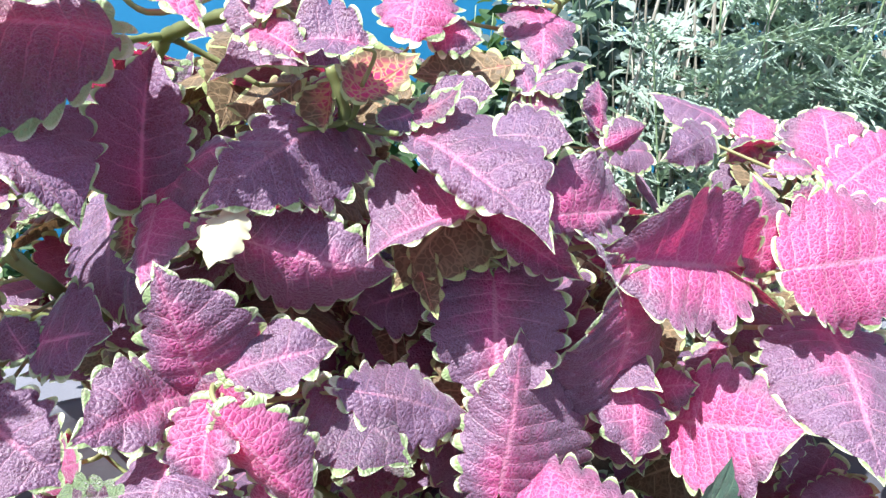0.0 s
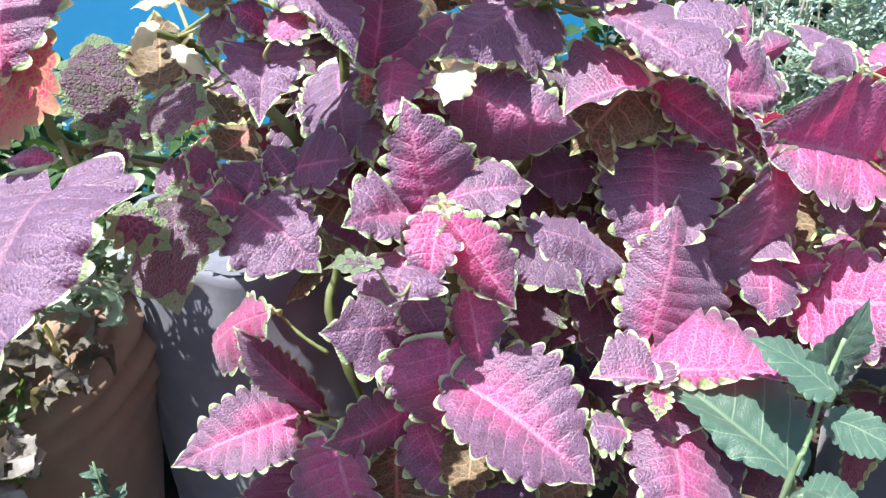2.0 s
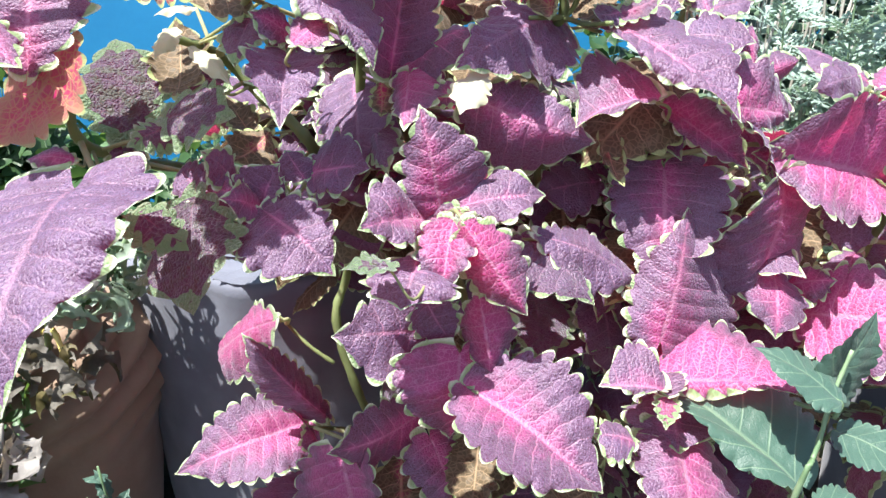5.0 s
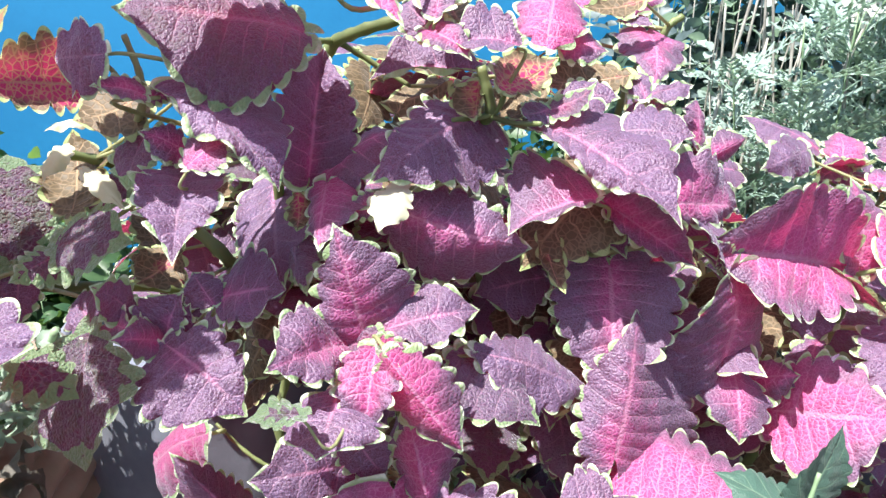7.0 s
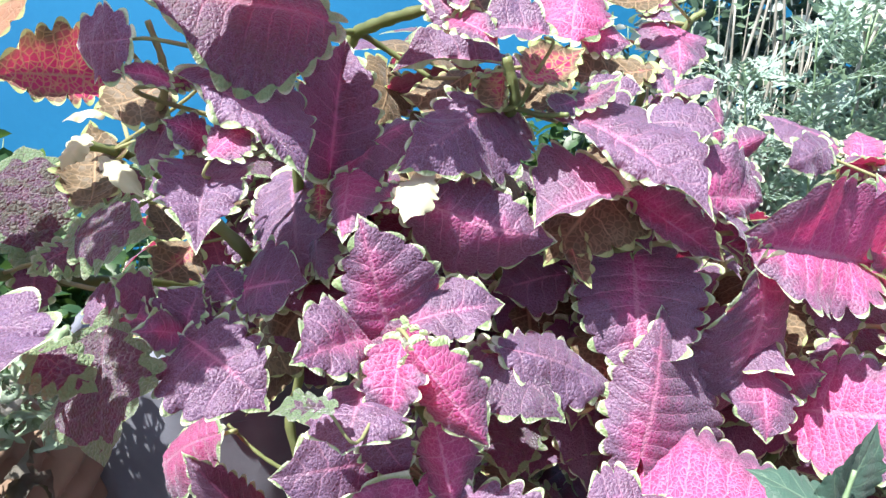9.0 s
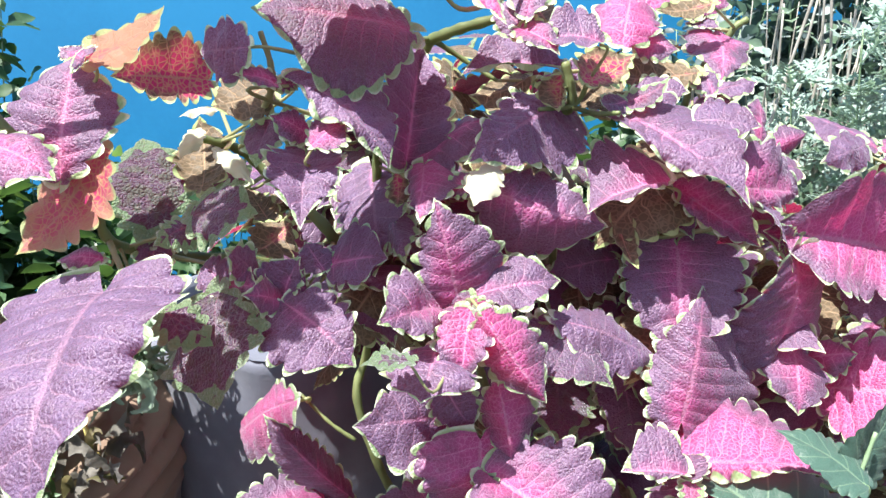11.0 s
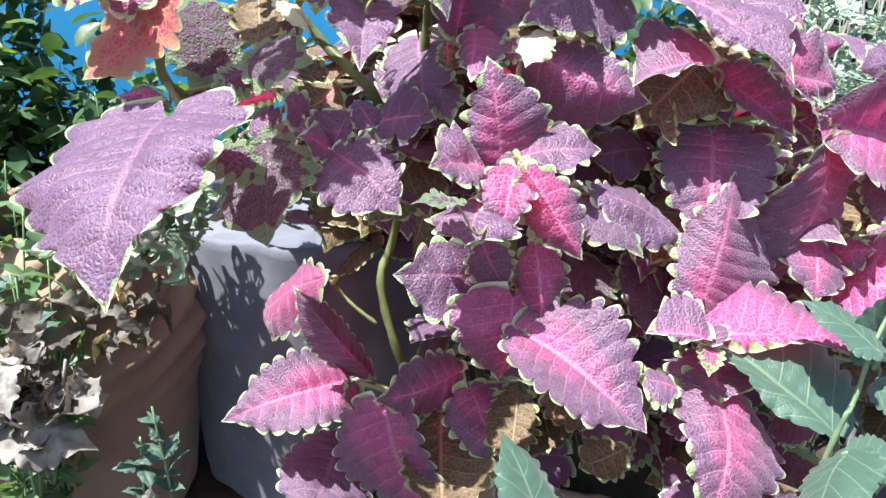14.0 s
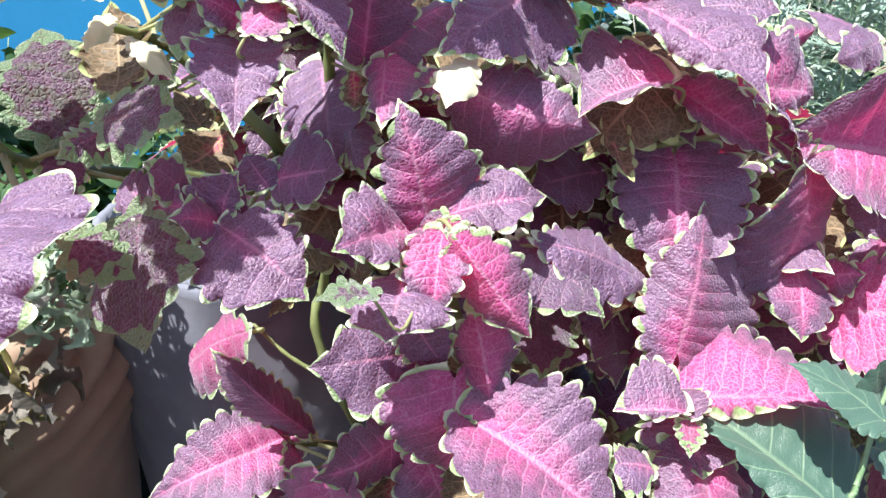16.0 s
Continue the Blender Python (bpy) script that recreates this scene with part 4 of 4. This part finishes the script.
stem(centre, [(-0.128, 0.352, 0.628), (-0.122, 0.378, 0.58), (-0.10, 0.44, 0.48), (-0.05, 0.58, 0.3), (-0.02, 0.66, 0.2)], 0.0028, 0.007)
stem(centre, [(-0.105, 0.348, 0.520), (-0.098, 0.385, 0.48), (-0.06, 0.50, 0.35), (-0.02, 0.66, 0.2)], 0.0026, 0.006)
stem(centre, [(0.022, 0.350, 0.510), (0.030, 0.385, 0.47), (0.03, 0.50, 0.35), (0.02, 0.66, 0.2)], 0.0026, 0.006)
stem(weed, [(0.140, 0.305, 0.575), (0.132, 0.297, 0.545), (0.124, 0.283, 0.510), (0.116, 0.276, 0.485), (0.12, 0.32, 0.3), (0.12, 0.42, 0.0)], 0.0016, 0.003, WEED_STEM)


join_petioles()


# ---- inner leaves of the coleus, crowded behind the outer ones ----
def inner_leaves():
    rng = np.random.default_rng(21)
    patterns = []
    for k in range(10):
        length = 0.055 + 0.005 * k
        ob = blade("leaf", rng, length, (length * 0.40, length * 0.38), (10 - 2 * k, 8), 0.08, 0.36, 0.1, 7, 0.24, LEAF_UNDER if k % 5 == 4 else LEAF_TOP)
        patterns.append(ob.data)
        bpy.data.objects.remove(ob)
    zones = (
        (centre, (-0.22, 0.10), (0.45, 0.64), (0.47, 0.735), 75),
        (right_hand, (0.06, 0.40), (0.56, 0.80), (0.44, 0.685), 60),
        (lower, (-0.20, 0.12), (0.44, 0.62), (0.26, 0.47), 45),
        (mottled, (-0.25, -0.12), (0.44, 0.54), (0.54, 0.69), 24),
        (centre, (-0.18, 0.06), (0.46, 0.52), (0.48, 0.62), 22),
        (mottled, (-0.27, -0.06), (0.57, 0.70), (0.52, 0.80), 84),
        (mottled, (-0.46, -0.22), (0.62, 0.74), (0.50, 0.665), 50),
        (mottled, (-0.31, -0.18), (0.60, 0.68), (0.60, 0.765), 40),
        (centre, (-0.12, 0.16), (0.46, 0.60), (0.22, 0.42), 40),
        (mottled, (-0.44, -0.20), (0.64, 0.80), (0.42, 0.52), 34),
        (right_hand, (0.02, 0.24), (0.49, 0.58), (0.48, 0.68), 36),
        (right_hand, (0.08, 0.45), (0.48, 0.72), (0.26, 0.46), 45),
    )
    for plant, xs, ys, zs, count in zones:
        for _ in range(count):
            pick = rng.integers(0, 10)
            ob = new("leaf", patterns[pick])
            at = [rng.uniform(*v) for v in (xs, ys, zs)]
            if -0.36 < at[0] < -0.10 and at[1] < 0.62 and (at[2] < 0.54 or at[0] < -0.23):
                at[1] = 0.62 + 0.3 * (at[1] - 0.44)
            under_thing(ob, plant, pose(*at, rng.uniform(-75, 10), rng.uniform(-35, 35), 180 + rng.uniform(-110, 110)))
            ob["pink"], ob["pale"] = float(rng.uniform(0.0, 0.25)) - (0.5 if pick % 5 == 4 else 0.0), 0.0 if pick % 5 == 4 else float(rng.choice([0.0, 0.0, 0.6]))


inner_leaves()


def young_leaves():
    """Pairs of small new leaves at the joints where the big ones grow."""
    rng = np.random.default_rng(33)
    small = []
    for k in range(5):
        length = 0.020 + 0.004 * k
        ob = blade("leaf", rng, length, (length * 0.42, length * 0.40), (15, 15), 0.1, 0.36, 0.12, 5, 0.34, LEAF_TOP, 0.03)
        small.append(ob.data)
        bpy.data.objects.remove(ob)
    for plant, m in OUTER[1::4]:
        first = rng.uniform(0, 360)
        for turn in (first, first + rng.uniform(140, 200)):
            ob = new("leaf", small[rng.integers(0, 5)])
            under_thing(ob, plant, m @ pose(rng.uniform(-0.004, 0.004), -0.004, rng.uniform(-0.012, -0.002), rng.uniform(-25, 15), rng.uniform(-20, 20), turn))
            ob["pink"], ob["pale"] = float(rng.uniform(0.1, 0.7)), float(rng.choice([0.0, 0.0, 0.3]))


young_leaves()

# ---- herbs and bushes behind, wilting plants at the side ----
def leaf_cloud(rng, centres, size, shape=0.5, flat=0.6):
    """Many small folded leaves, joined: verts and faces."""
    verts, faces = [], []
    for c in centres:
        m = Euler((rng.uniform(-1, 1) * flat * 1.6, rng.uniform(-1, 1) * flat * 1.6, rng.uniform(0, 6.28))).to_matrix()
        k = size * rng.uniform(0.6, 1.3)
        w = k * shape
        pts = [(0, 0, 0), (w * 0.4, k * 0.25, k * 0.10), (w * 0.5, k * 0.55, k * 0.10), (w * 0.25, k * 0.85, k * 0.02), (0, k, -k * 0.08),
               (-w * 0.25, k * 0.85, k * 0.02), (-w * 0.5, k * 0.55, k * 0.10), (-w * 0.4, k * 0.25, k * 0.10), (0, k * 0.55, 0.03 * k)]
        o = len(verts)
        verts += [Vector(c) + m @ Vector(p) for p in pts]
        faces += [(o + a, o + b, o + 8) for a, b in ((0, 1), (1, 2), (2, 3), (3, 4), (4, 5), (5, 6), (6, 7), (7, 0))]
    return verts, faces


def bush(name, x, y, height, spread, twigs, per_twig, size, material, label, category, seed, shape=0.6, stem_material=None, flat=0.6):
    rng = np.random.default_rng(seed)
    base = empty(name, x, y, 0, label, category, label.split(",")[0])
    centres = []
    for k in range(twigs):
        a, r = rng.uniform(0, 6.28), spread * math.sqrt(rng.uniform(0.05, 1))
        top = Vector((x + r * math.cos(a), y + r * math.sin(a), height * rng.uniform(0.7, 1.05)))
        mid = Vector((x + 0.4 * r * math.cos(a) + rng.uniform(-.03, .03), y + 0.4 * r * math.sin(a), top.z * 0.5))
        stem(base, [(x, y, 0), mid, top], 0.0035, 0.0012, stem_material or WEED_STEM, "twig")
        for _ in range(per_twig):
            t = rng.uniform(0.25, 1.0)
            p = mid.lerp(top, (t - 0.25) / 0.75)
            centres.append(p + Vector(rng.normal(0, 0.018, 3)))
    verts, faces = leaf_cloud(rng, centres, size, shape, flat)
    tagged(under_thing(mesh_object("foliage", verts, faces, material), base, Matrix()), kind="stuff")
    return base


def feather(rng, at, way, size):
    """A finely cut leaf: forked flat strips along a bent rib."""
    verts, faces = [], []
    up = Vector((0, 0, 1))
    way = Vector(way).normalized()
    side = way.cross(up).normalized()
    top = side.cross(way)

    def strip(p, q, w):
        d = (q - p).normalized()
        n = d.cross(top).normalized() * w
        o = len(verts)
        verts.extend([p - n, p + n, q + n * 0.6, q - n * 0.6, (p + q) / 2 + top * w * 0.5])
        faces.extend([(o, o + 1, o + 4), (o + 1, o + 2, o + 4), (o + 2, o + 3, o + 4), (o + 3, o, o + 4)])

    pts = [Vector(at) + way * size * t + top * size * (0.25 * t - 0.45 * t * t) for t in (0, 0.3, 0.5, 0.7, 0.85, 1.0)]
    for p, q in zip(pts, pts[1:]):
        strip(p, q, size * 0.026)
    for i, p in enumerate(pts[1:], 1):
        for sgn in (-1, 1):
            reach = size * (0.42 - 0.05 * i)
            d = (side * sgn + way * 0.7 + top * rng.uniform(-0.2, 0.3)).normalized()
            q = p + d * reach
            strip(p, q, size * 0.027)
            for f in (0.45, 0.75):
                for g in (-1, 1):
                    e = (d + side.cross(d) * 0.0 + (way * g * 0.8 if abs(d.dot(way)) < 0.9 else side * g)).normalized()
                    strip(p + d * reach * f, p + d * reach * f + e * reach * 0.38, size * 0.026)
    return verts, faces


def coriander(x, y, height, seed, flowers):
    rng = np.random.default_rng(seed)
    base = empty("coriander_plant", x, y, 0, "feathery pale green herb with thin stalks and white flowers" if flowers else "feathery pale green herb with thin branching stalks", "herb", "feathery herbs")
    lean = Vector((rng.uniform(-0.1, 0.1), rng.uniform(-0.06, 0.06), 0)) * (0.2 if flowers else 1.0)
    knots = [Vector((x, y, 0)), Vector((x, y, height * 0.5)) + lean * 0.4, Vector((x, y, height)) + lean]
    stem(base, knots, 0.004, 0.0015, WEED_STEM)
    verts, faces, blossom = [], [], []
    for k in range(36):
        t = rng.uniform(0.35, 1.0)
        p = curve_points(knots)[int(t * 16)]
        a = rng.uniform(0, 6.28)
        v, f = feather(rng, p, (math.cos(a), math.sin(a), rng.uniform(0.3, 1.6)), rng.uniform(0.06, 0.13))
        o = len(verts)
        verts += v
        faces += [tuple(i + o for i in q) for q in f]
    tagged(under_thing(mesh_object("foliage", verts, faces, FEATHER, False), base, Matrix()), kind="stuff")
    if flowers:
        for k in range(4):
            a = rng.uniform(0, 6.28)
            tip = knots[2] + Vector((0.06 * math.cos(a), 0.05 * math.sin(a), rng.uniform(-0.03, 0.05)))
            stem(base, [knots[2] - Vector((0, 0, 0.05)), knots[2].lerp(tip, 0.5), tip], 0.0012, 0.0008, WEED_STEM, "flower_stalk")
            v, f = leaf_cloud(rng, [tip + Vector(rng.normal(0, 0.010, 3)) * Vector((1, 1, 0.3)).length / 1.5 for _ in range(34)], 0.012, 0.9)
            tagged(under_thing(mesh_object("flower_head", v, f, PETAL, False), base, Matrix()), "white flower head")


for k, (x, y, h, fl) in enumerate(((0.415, 0.99, 0.83, True), (0.50, 1.02, 0.86, False), (0.58, 1.12, 0.93, True), (0.70, 1.05, 0.88, False), (0.66, 1.28, 0.95, True), (0.82, 1.15, 0.92, False), (0.47, 1.25, 0.9, False),
                                   (0.86, 1.35, 1.0, True), (0.60, 0.98, 0.74, False), (0.76, 0.96, 0.76, False), (0.54, 0.95, 0.80, False), (0.66, 1.0, 0.84, True), (0.38, 1.05, 0.76, False), (0.44, 1.02, 0.82, False), (0.72, 1.1, 0.95, False), (0.56, 1.2, 0.98, True))):
    coriander(x, y, h, 100 + k, fl)
for k, (x, y, h) in enumerate(((0.30, 1.30, 0.86), (0.42, 1.38, 0.88), (0.36, 1.15, 0.72), (0.55, 1.42, 0.86), (0.74, 1.42, 0.92), (0.92, 1.25, 0.86), (0.62, 1.15, 0.70), (0.22, 1.2, 0.66), (0.50, 1.1, 0.66))):
    bush("bush", x, y, h, 0.13, 12, 20, 0.030, BUSH, "small-leaved green bush, sunlit, in the bed behind", "bush", 200 + k, 0.7, STALK, 0.45)
for k, (x, y, h) in enumerate(((0.34, 1.58, 1.0), (0.52, 1.62, 1.05), (0.70, 1.66, 1.05), (0.90, 1.62, 1.05), (1.1, 1.5, 1.1), (0.75, 1.52, 0.9), (0.5, 1.48, 0.9), (1.0, 1.35, 0.9), (0.20, 1.35, 0.80), (0.06, 1.30, 0.74), (-0.08, 1.30, 0.66), (0.26, 1.5, 0.92), (0.12, 1.1, 0.6))):
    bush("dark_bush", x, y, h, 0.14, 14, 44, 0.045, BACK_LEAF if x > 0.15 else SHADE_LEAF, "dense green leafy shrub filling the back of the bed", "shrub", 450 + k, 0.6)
for k in range(30):
    rr = np.random.default_rng(300 + k)
    x, y = rr.uniform(0.25, 0.95), rr.uniform(1.0, 1.4)
    base = empty("dry_stalk", x, y, 0, "thin dry grey-brown stalk standing in the bed", "stalk", "dry stalks")
    stem(base, [(x, y, 0), (x + rr.uniform(-.05, .05), y, 0.4), (x + rr.uniform(-.1, .1), y, rr.uniform(0.75, 1.05))], rr.uniform(0.003, 0.007), 0.0025, STALK)
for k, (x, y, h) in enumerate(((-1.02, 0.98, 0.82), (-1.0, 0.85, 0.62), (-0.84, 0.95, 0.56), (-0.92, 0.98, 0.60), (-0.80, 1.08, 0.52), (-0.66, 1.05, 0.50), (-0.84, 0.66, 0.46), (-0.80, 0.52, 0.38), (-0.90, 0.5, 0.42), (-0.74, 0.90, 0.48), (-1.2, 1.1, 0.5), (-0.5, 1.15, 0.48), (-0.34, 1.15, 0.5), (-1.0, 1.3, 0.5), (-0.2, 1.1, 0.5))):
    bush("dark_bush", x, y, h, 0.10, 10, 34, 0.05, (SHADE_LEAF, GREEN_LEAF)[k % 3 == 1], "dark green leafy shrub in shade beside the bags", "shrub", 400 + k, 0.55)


def ribbon(rng, at, size, curls, material, parent, name="leaf", breadth=0.13):
    """A withered leaf rolled into a twisted strip."""
    p, verts, faces = Vector(at), [], []
    way = Vector((rng.uniform(-1, 1), rng.uniform(-1, 0.4), rng.uniform(0.1, 1.0))).normalized()
    axis = Vector(rng.normal(0, 1, 3)).normalized()
    n = 16
    for i in range(n):
        t = i / (n - 1)
        way = (Matrix.Rotation(curls * 0.42 * (0.5 + t), 3, axis) @ way + Vector((0, 0, -0.12))).normalized()
        side = way.cross(axis).normalized()
        wd = size * breadth * (math.sin(math.pi * min(t * 0.95 + 0.06, 1)) + 0.08) * (1 + 0.5 * rng.uniform(-1, 1))
        lift = way.cross(side) * wd * 0.8
        verts += [p - side * wd + lift, p, p + side * wd + lift * rng.uniform(0.4, 1.4)]
        p = p + way * size / n
    for i in range(n - 1):
        for j in range(2):
            a = i * 3 + j
            faces.append((a, a + 1, a + 4, a + 3))
    return under_thing(mesh_object(name, verts, faces, material), parent, Matrix())


wilting = empty("wilted_plant", -0.6, 0.64, 0.37, "wilting grey-green plant with curled leaves on the tan bag", "plant")
rng_w = np.random.default_rng(55)
stem(wilting, [(-0.47, 0.545, 0.53), (-0.50, 0.555, 0.49), (-0.545, 0.575, 0.46), (-0.59, 0.61, 0.42), (-0.6, 0.64, 0.36)], 0.005, 0.007, WEED_STEM)
stem(wilting, [(-0.455, 0.54, 0.495), (-0.49, 0.55, 0.492), (-0.535, 0.57, 0.468)], 0.002, 0.003, WEED_STEM)
stem(wilting, [(-0.555, 0.50, 0.44), (-0.565, 0.505, 0.40), (-0.585, 0.53, 0.36), (-0.6, 0.56, 0.33)], 0.004, 0.005, STEM)
for k in range(150):
    c = (rng_w.uniform(-0.60, -0.475), rng_w.uniform(0.49, 0.60), rng_w.uniform(0.425, 0.51))
    ribbon(rng_w, c, rng_w.uniform(0.05, 0.10), rng_w.uniform(0.7, 2.2), (WILTED, WILTED, WILTED, SHADE_LEAF, DRY)[k % 5 if k % 10 != 4 else 0], wilting, breadth=rng_w.uniform(0.035, 0.08))
for k in range(9):
    c = (rng_w.uniform(-0.60, -0.50), rng_w.uniform(0.47, 0.52), rng_w.uniform(0.33, 0.40))
    ribbon(rng_w, c, rng_w.uniform(0.05, 0.09), rng_w.uniform(0.3, 1.0), DRY_DARK, wilting)


def crumpled(rng, size, material):
    """A shrivelled leaf: a torn sheet folded by noise."""
    n, seed = 13, rng.uniform(0, 90)
    verts = []
    for i in range(n):
        for j in range(n):
            u, v = i / (n - 1) * 2 - 1, j / (n - 1) * 2 - 1
            r = (1 - 0.42 * v * v) * (1 + 0.45 * noise.noise(Vector((u * 3.1, v * 3.1, seed))))
            p = Vector((u * size * 0.45 * r, v * size * 0.75, 0))
            q = p * (30.0 / (size / 0.05)) + Vector((seed, 0, 0))
            p += Vector((noise.noise(q), noise.noise(q + Vector((7, 3, 1))), 1.5 * noise.noise(q + Vector((1, 9, 4))))) * size * 0.42
            p += Vector((0, 0, noise.noise(q * 2.7))) * size * 0.16
            roll = u * 1.6
            verts.append((math.sin(roll) * size * 0.3 + p.x * 0.45, p.y, p.z + (1 - math.cos(roll)) * size * 0.3))
    faces = [(i * n + j, (i + 1) * n + j, (i + 1) * n + j + 1, i * n + j + 1) for i in range(n - 1) for j in range(n - 1) if noise.noise(Vector((i * 0.6, j * 0.6, seed))) > -0.33]
    return mesh_object("leaf", verts, faces, material)


def withered(name, at, count, size, spread, label, seed, dark=0.4):
    base = empty(name, *at, label, "dry leaves")
    rng = np.random.default_rng(seed)
    for k in range(count):
        ob = crumpled(rng, size * rng.uniform(0.6, 1.3), DRY_DARK if rng.uniform() < dark else DRY)
        p = [at[i] + rng.normal(0, spread * (1, 0.5, 0.9)[i]) for i in range(3)]
        under_thing(ob, base, pose(*p, rng.uniform(-90, 30), rng.uniform(-50, 50), rng.uniform(0, 360)))
    for k in range(3):
        tip = [at[i] + rng.normal(0, spread) for i in range(3)]
        stem(base, [tip, (at[0] - 0.01, at[1] + 0.04, at[2] * 0.55), (at[0] - 0.02, at[1] + 0.06, 0.0)], 0.0018, 0.003, STALK)


withered("withered_plant", (-0.58, 0.375, 0.345), 60, 0.027, 0.026, "shrivelled grey-brown dry leaves on a dead stem", 71, 0.3)


def broad_dry_leaf(at, turn, size, seed):
    """One broad shrivelled leaf with a curled tip, lying on the dead plant."""
    rng = np.random.default_rng(seed)
    base = empty("dry_leaf", *at, "broad curled grey dry leaf hanging from the dead plant", "dry leaf", "broad dry leaves")
    ob = blade("blade", rng, size, (size * 0.26, size * 0.30), (28, -10), 0.16, 0.40, 0.05, 8, 0.30, DRY, 0.022, ripple=0.10)
    under_thing(ob, base, pose(*at, *turn))


broad_dry_leaf((-0.605, 0.355, 0.300), (-8, 20, -80), 0.105, 5)
broad_dry_leaf((-0.60, 0.350, 0.335), (10, -25, -40), 0.070, 6)
broad_dry_leaf((-0.575, 0.365, 0.385), (-40, 15, 200), 0.060, 8)
withered("withered_plant", (-0.44, 0.36, 0.205), 16, 0.030, 0.016, "crumpled pale dry leaf cluster near the ground", 72, 0.2)
bush("leafy_weed", -0.665, 0.46, 0.47, 0.06, 10, 16, 0.034, GREEN_LEAF, "leafy green weed crowding the tan bag", "weed", 601, 0.45)
bush("leafy_weed", -0.605, 0.44, 0.445, 0.04, 8, 14, 0.032, GREEN_LEAF, "leafy green weed crowding the tan bag", "weed", 602, 0.4)
bush("leafy_weed", -0.62, 0.37, 0.30, 0.05, 8, 14, 0.03, GREEN_LEAF, "leafy green weed crowding the tan bag", "weed", 603, 0.4)
drooping = empty("drooping_plant", -0.57, 0.52, 0.40, "drooping stem with brown and olive dying leaves over the bag", "plant")
stem(drooping, [(-0.515, 0.475, 0.372), (-0.525, 0.475, 0.395), (-0.545, 0.49, 0.42), (-0.58, 0.52, 0.40)], 0.003, 0.004, YELLOW)
for at, size, curls, mat in (((-0.520, 0.475, 0.385), 0.075, 0.35, DRY_DARK), ((-0.505, 0.470, 0.372), 0.060, 0.5, DRY_DARK), ((-0.530, 0.465, 0.360), 0.055, 0.3, DYING), ((-0.545, 0.460, 0.352), 0.05, 0.4, DYING),
                             ((-0.515, 0.468, 0.392), 0.045, 0.9, DYING), ((-0.495, 0.465, 0.360), 0.045, 0.6, DRY)):
    ribbon(rng_w, at, size, curls, mat, drooping)


def sprout(x, y, z, height, seed, count=12, size=0.045):
    base = empty("weed_sprout", x, y, z, "small grey-green weed sprouting in front of the tan bag", "weed", "weed sprouts")
    rng = np.random.default_rng(seed)
    knots = [(x, y, z), (x + 0.01, y, z + height * 0.5), (x + rng.uniform(-.02, .02), y - 0.01, z + height)]
    stem(base, knots, 0.003, 0.0015, WEED_STEM)
    pts = curve_points(knots)
    for k in range(count):
        p = pts[int(rng.uniform(0.2, 1) * (len(pts) - 1))]
        length = size * rng.uniform(0.5, 1.2)
        ob = blade("leaf", rng, length, (length * 0.27, length * 0.27), (25, 25), 0.1, 0.45, 0.0, 4, 0.35, WEED_LEAF, 0.01)
        under_thing(ob, base, pose(*p, rng.uniform(-20, 60), rng.uniform(-30, 30), rng.uniform(0, 360)))


sprout(-0.45, 0.405, 0.0, 0.335, 81, 30, 0.030)
sprout(-0.485, 0.40, 0.0, 0.30, 82, 26, 0.028)
sprout(-0.56, 0.36, 0.0, 0.22, 83, 22, 0.034)
sprout(-0.36, 0.34, 0.0, 0.215, 84, 9, 0.030)
sprout(-0.66, 0.46, 0.0, 0.42, 85, 16, 0.05)
sprout(-0.60, 0.42, 0.0, 0.40, 86, 12, 0.05)
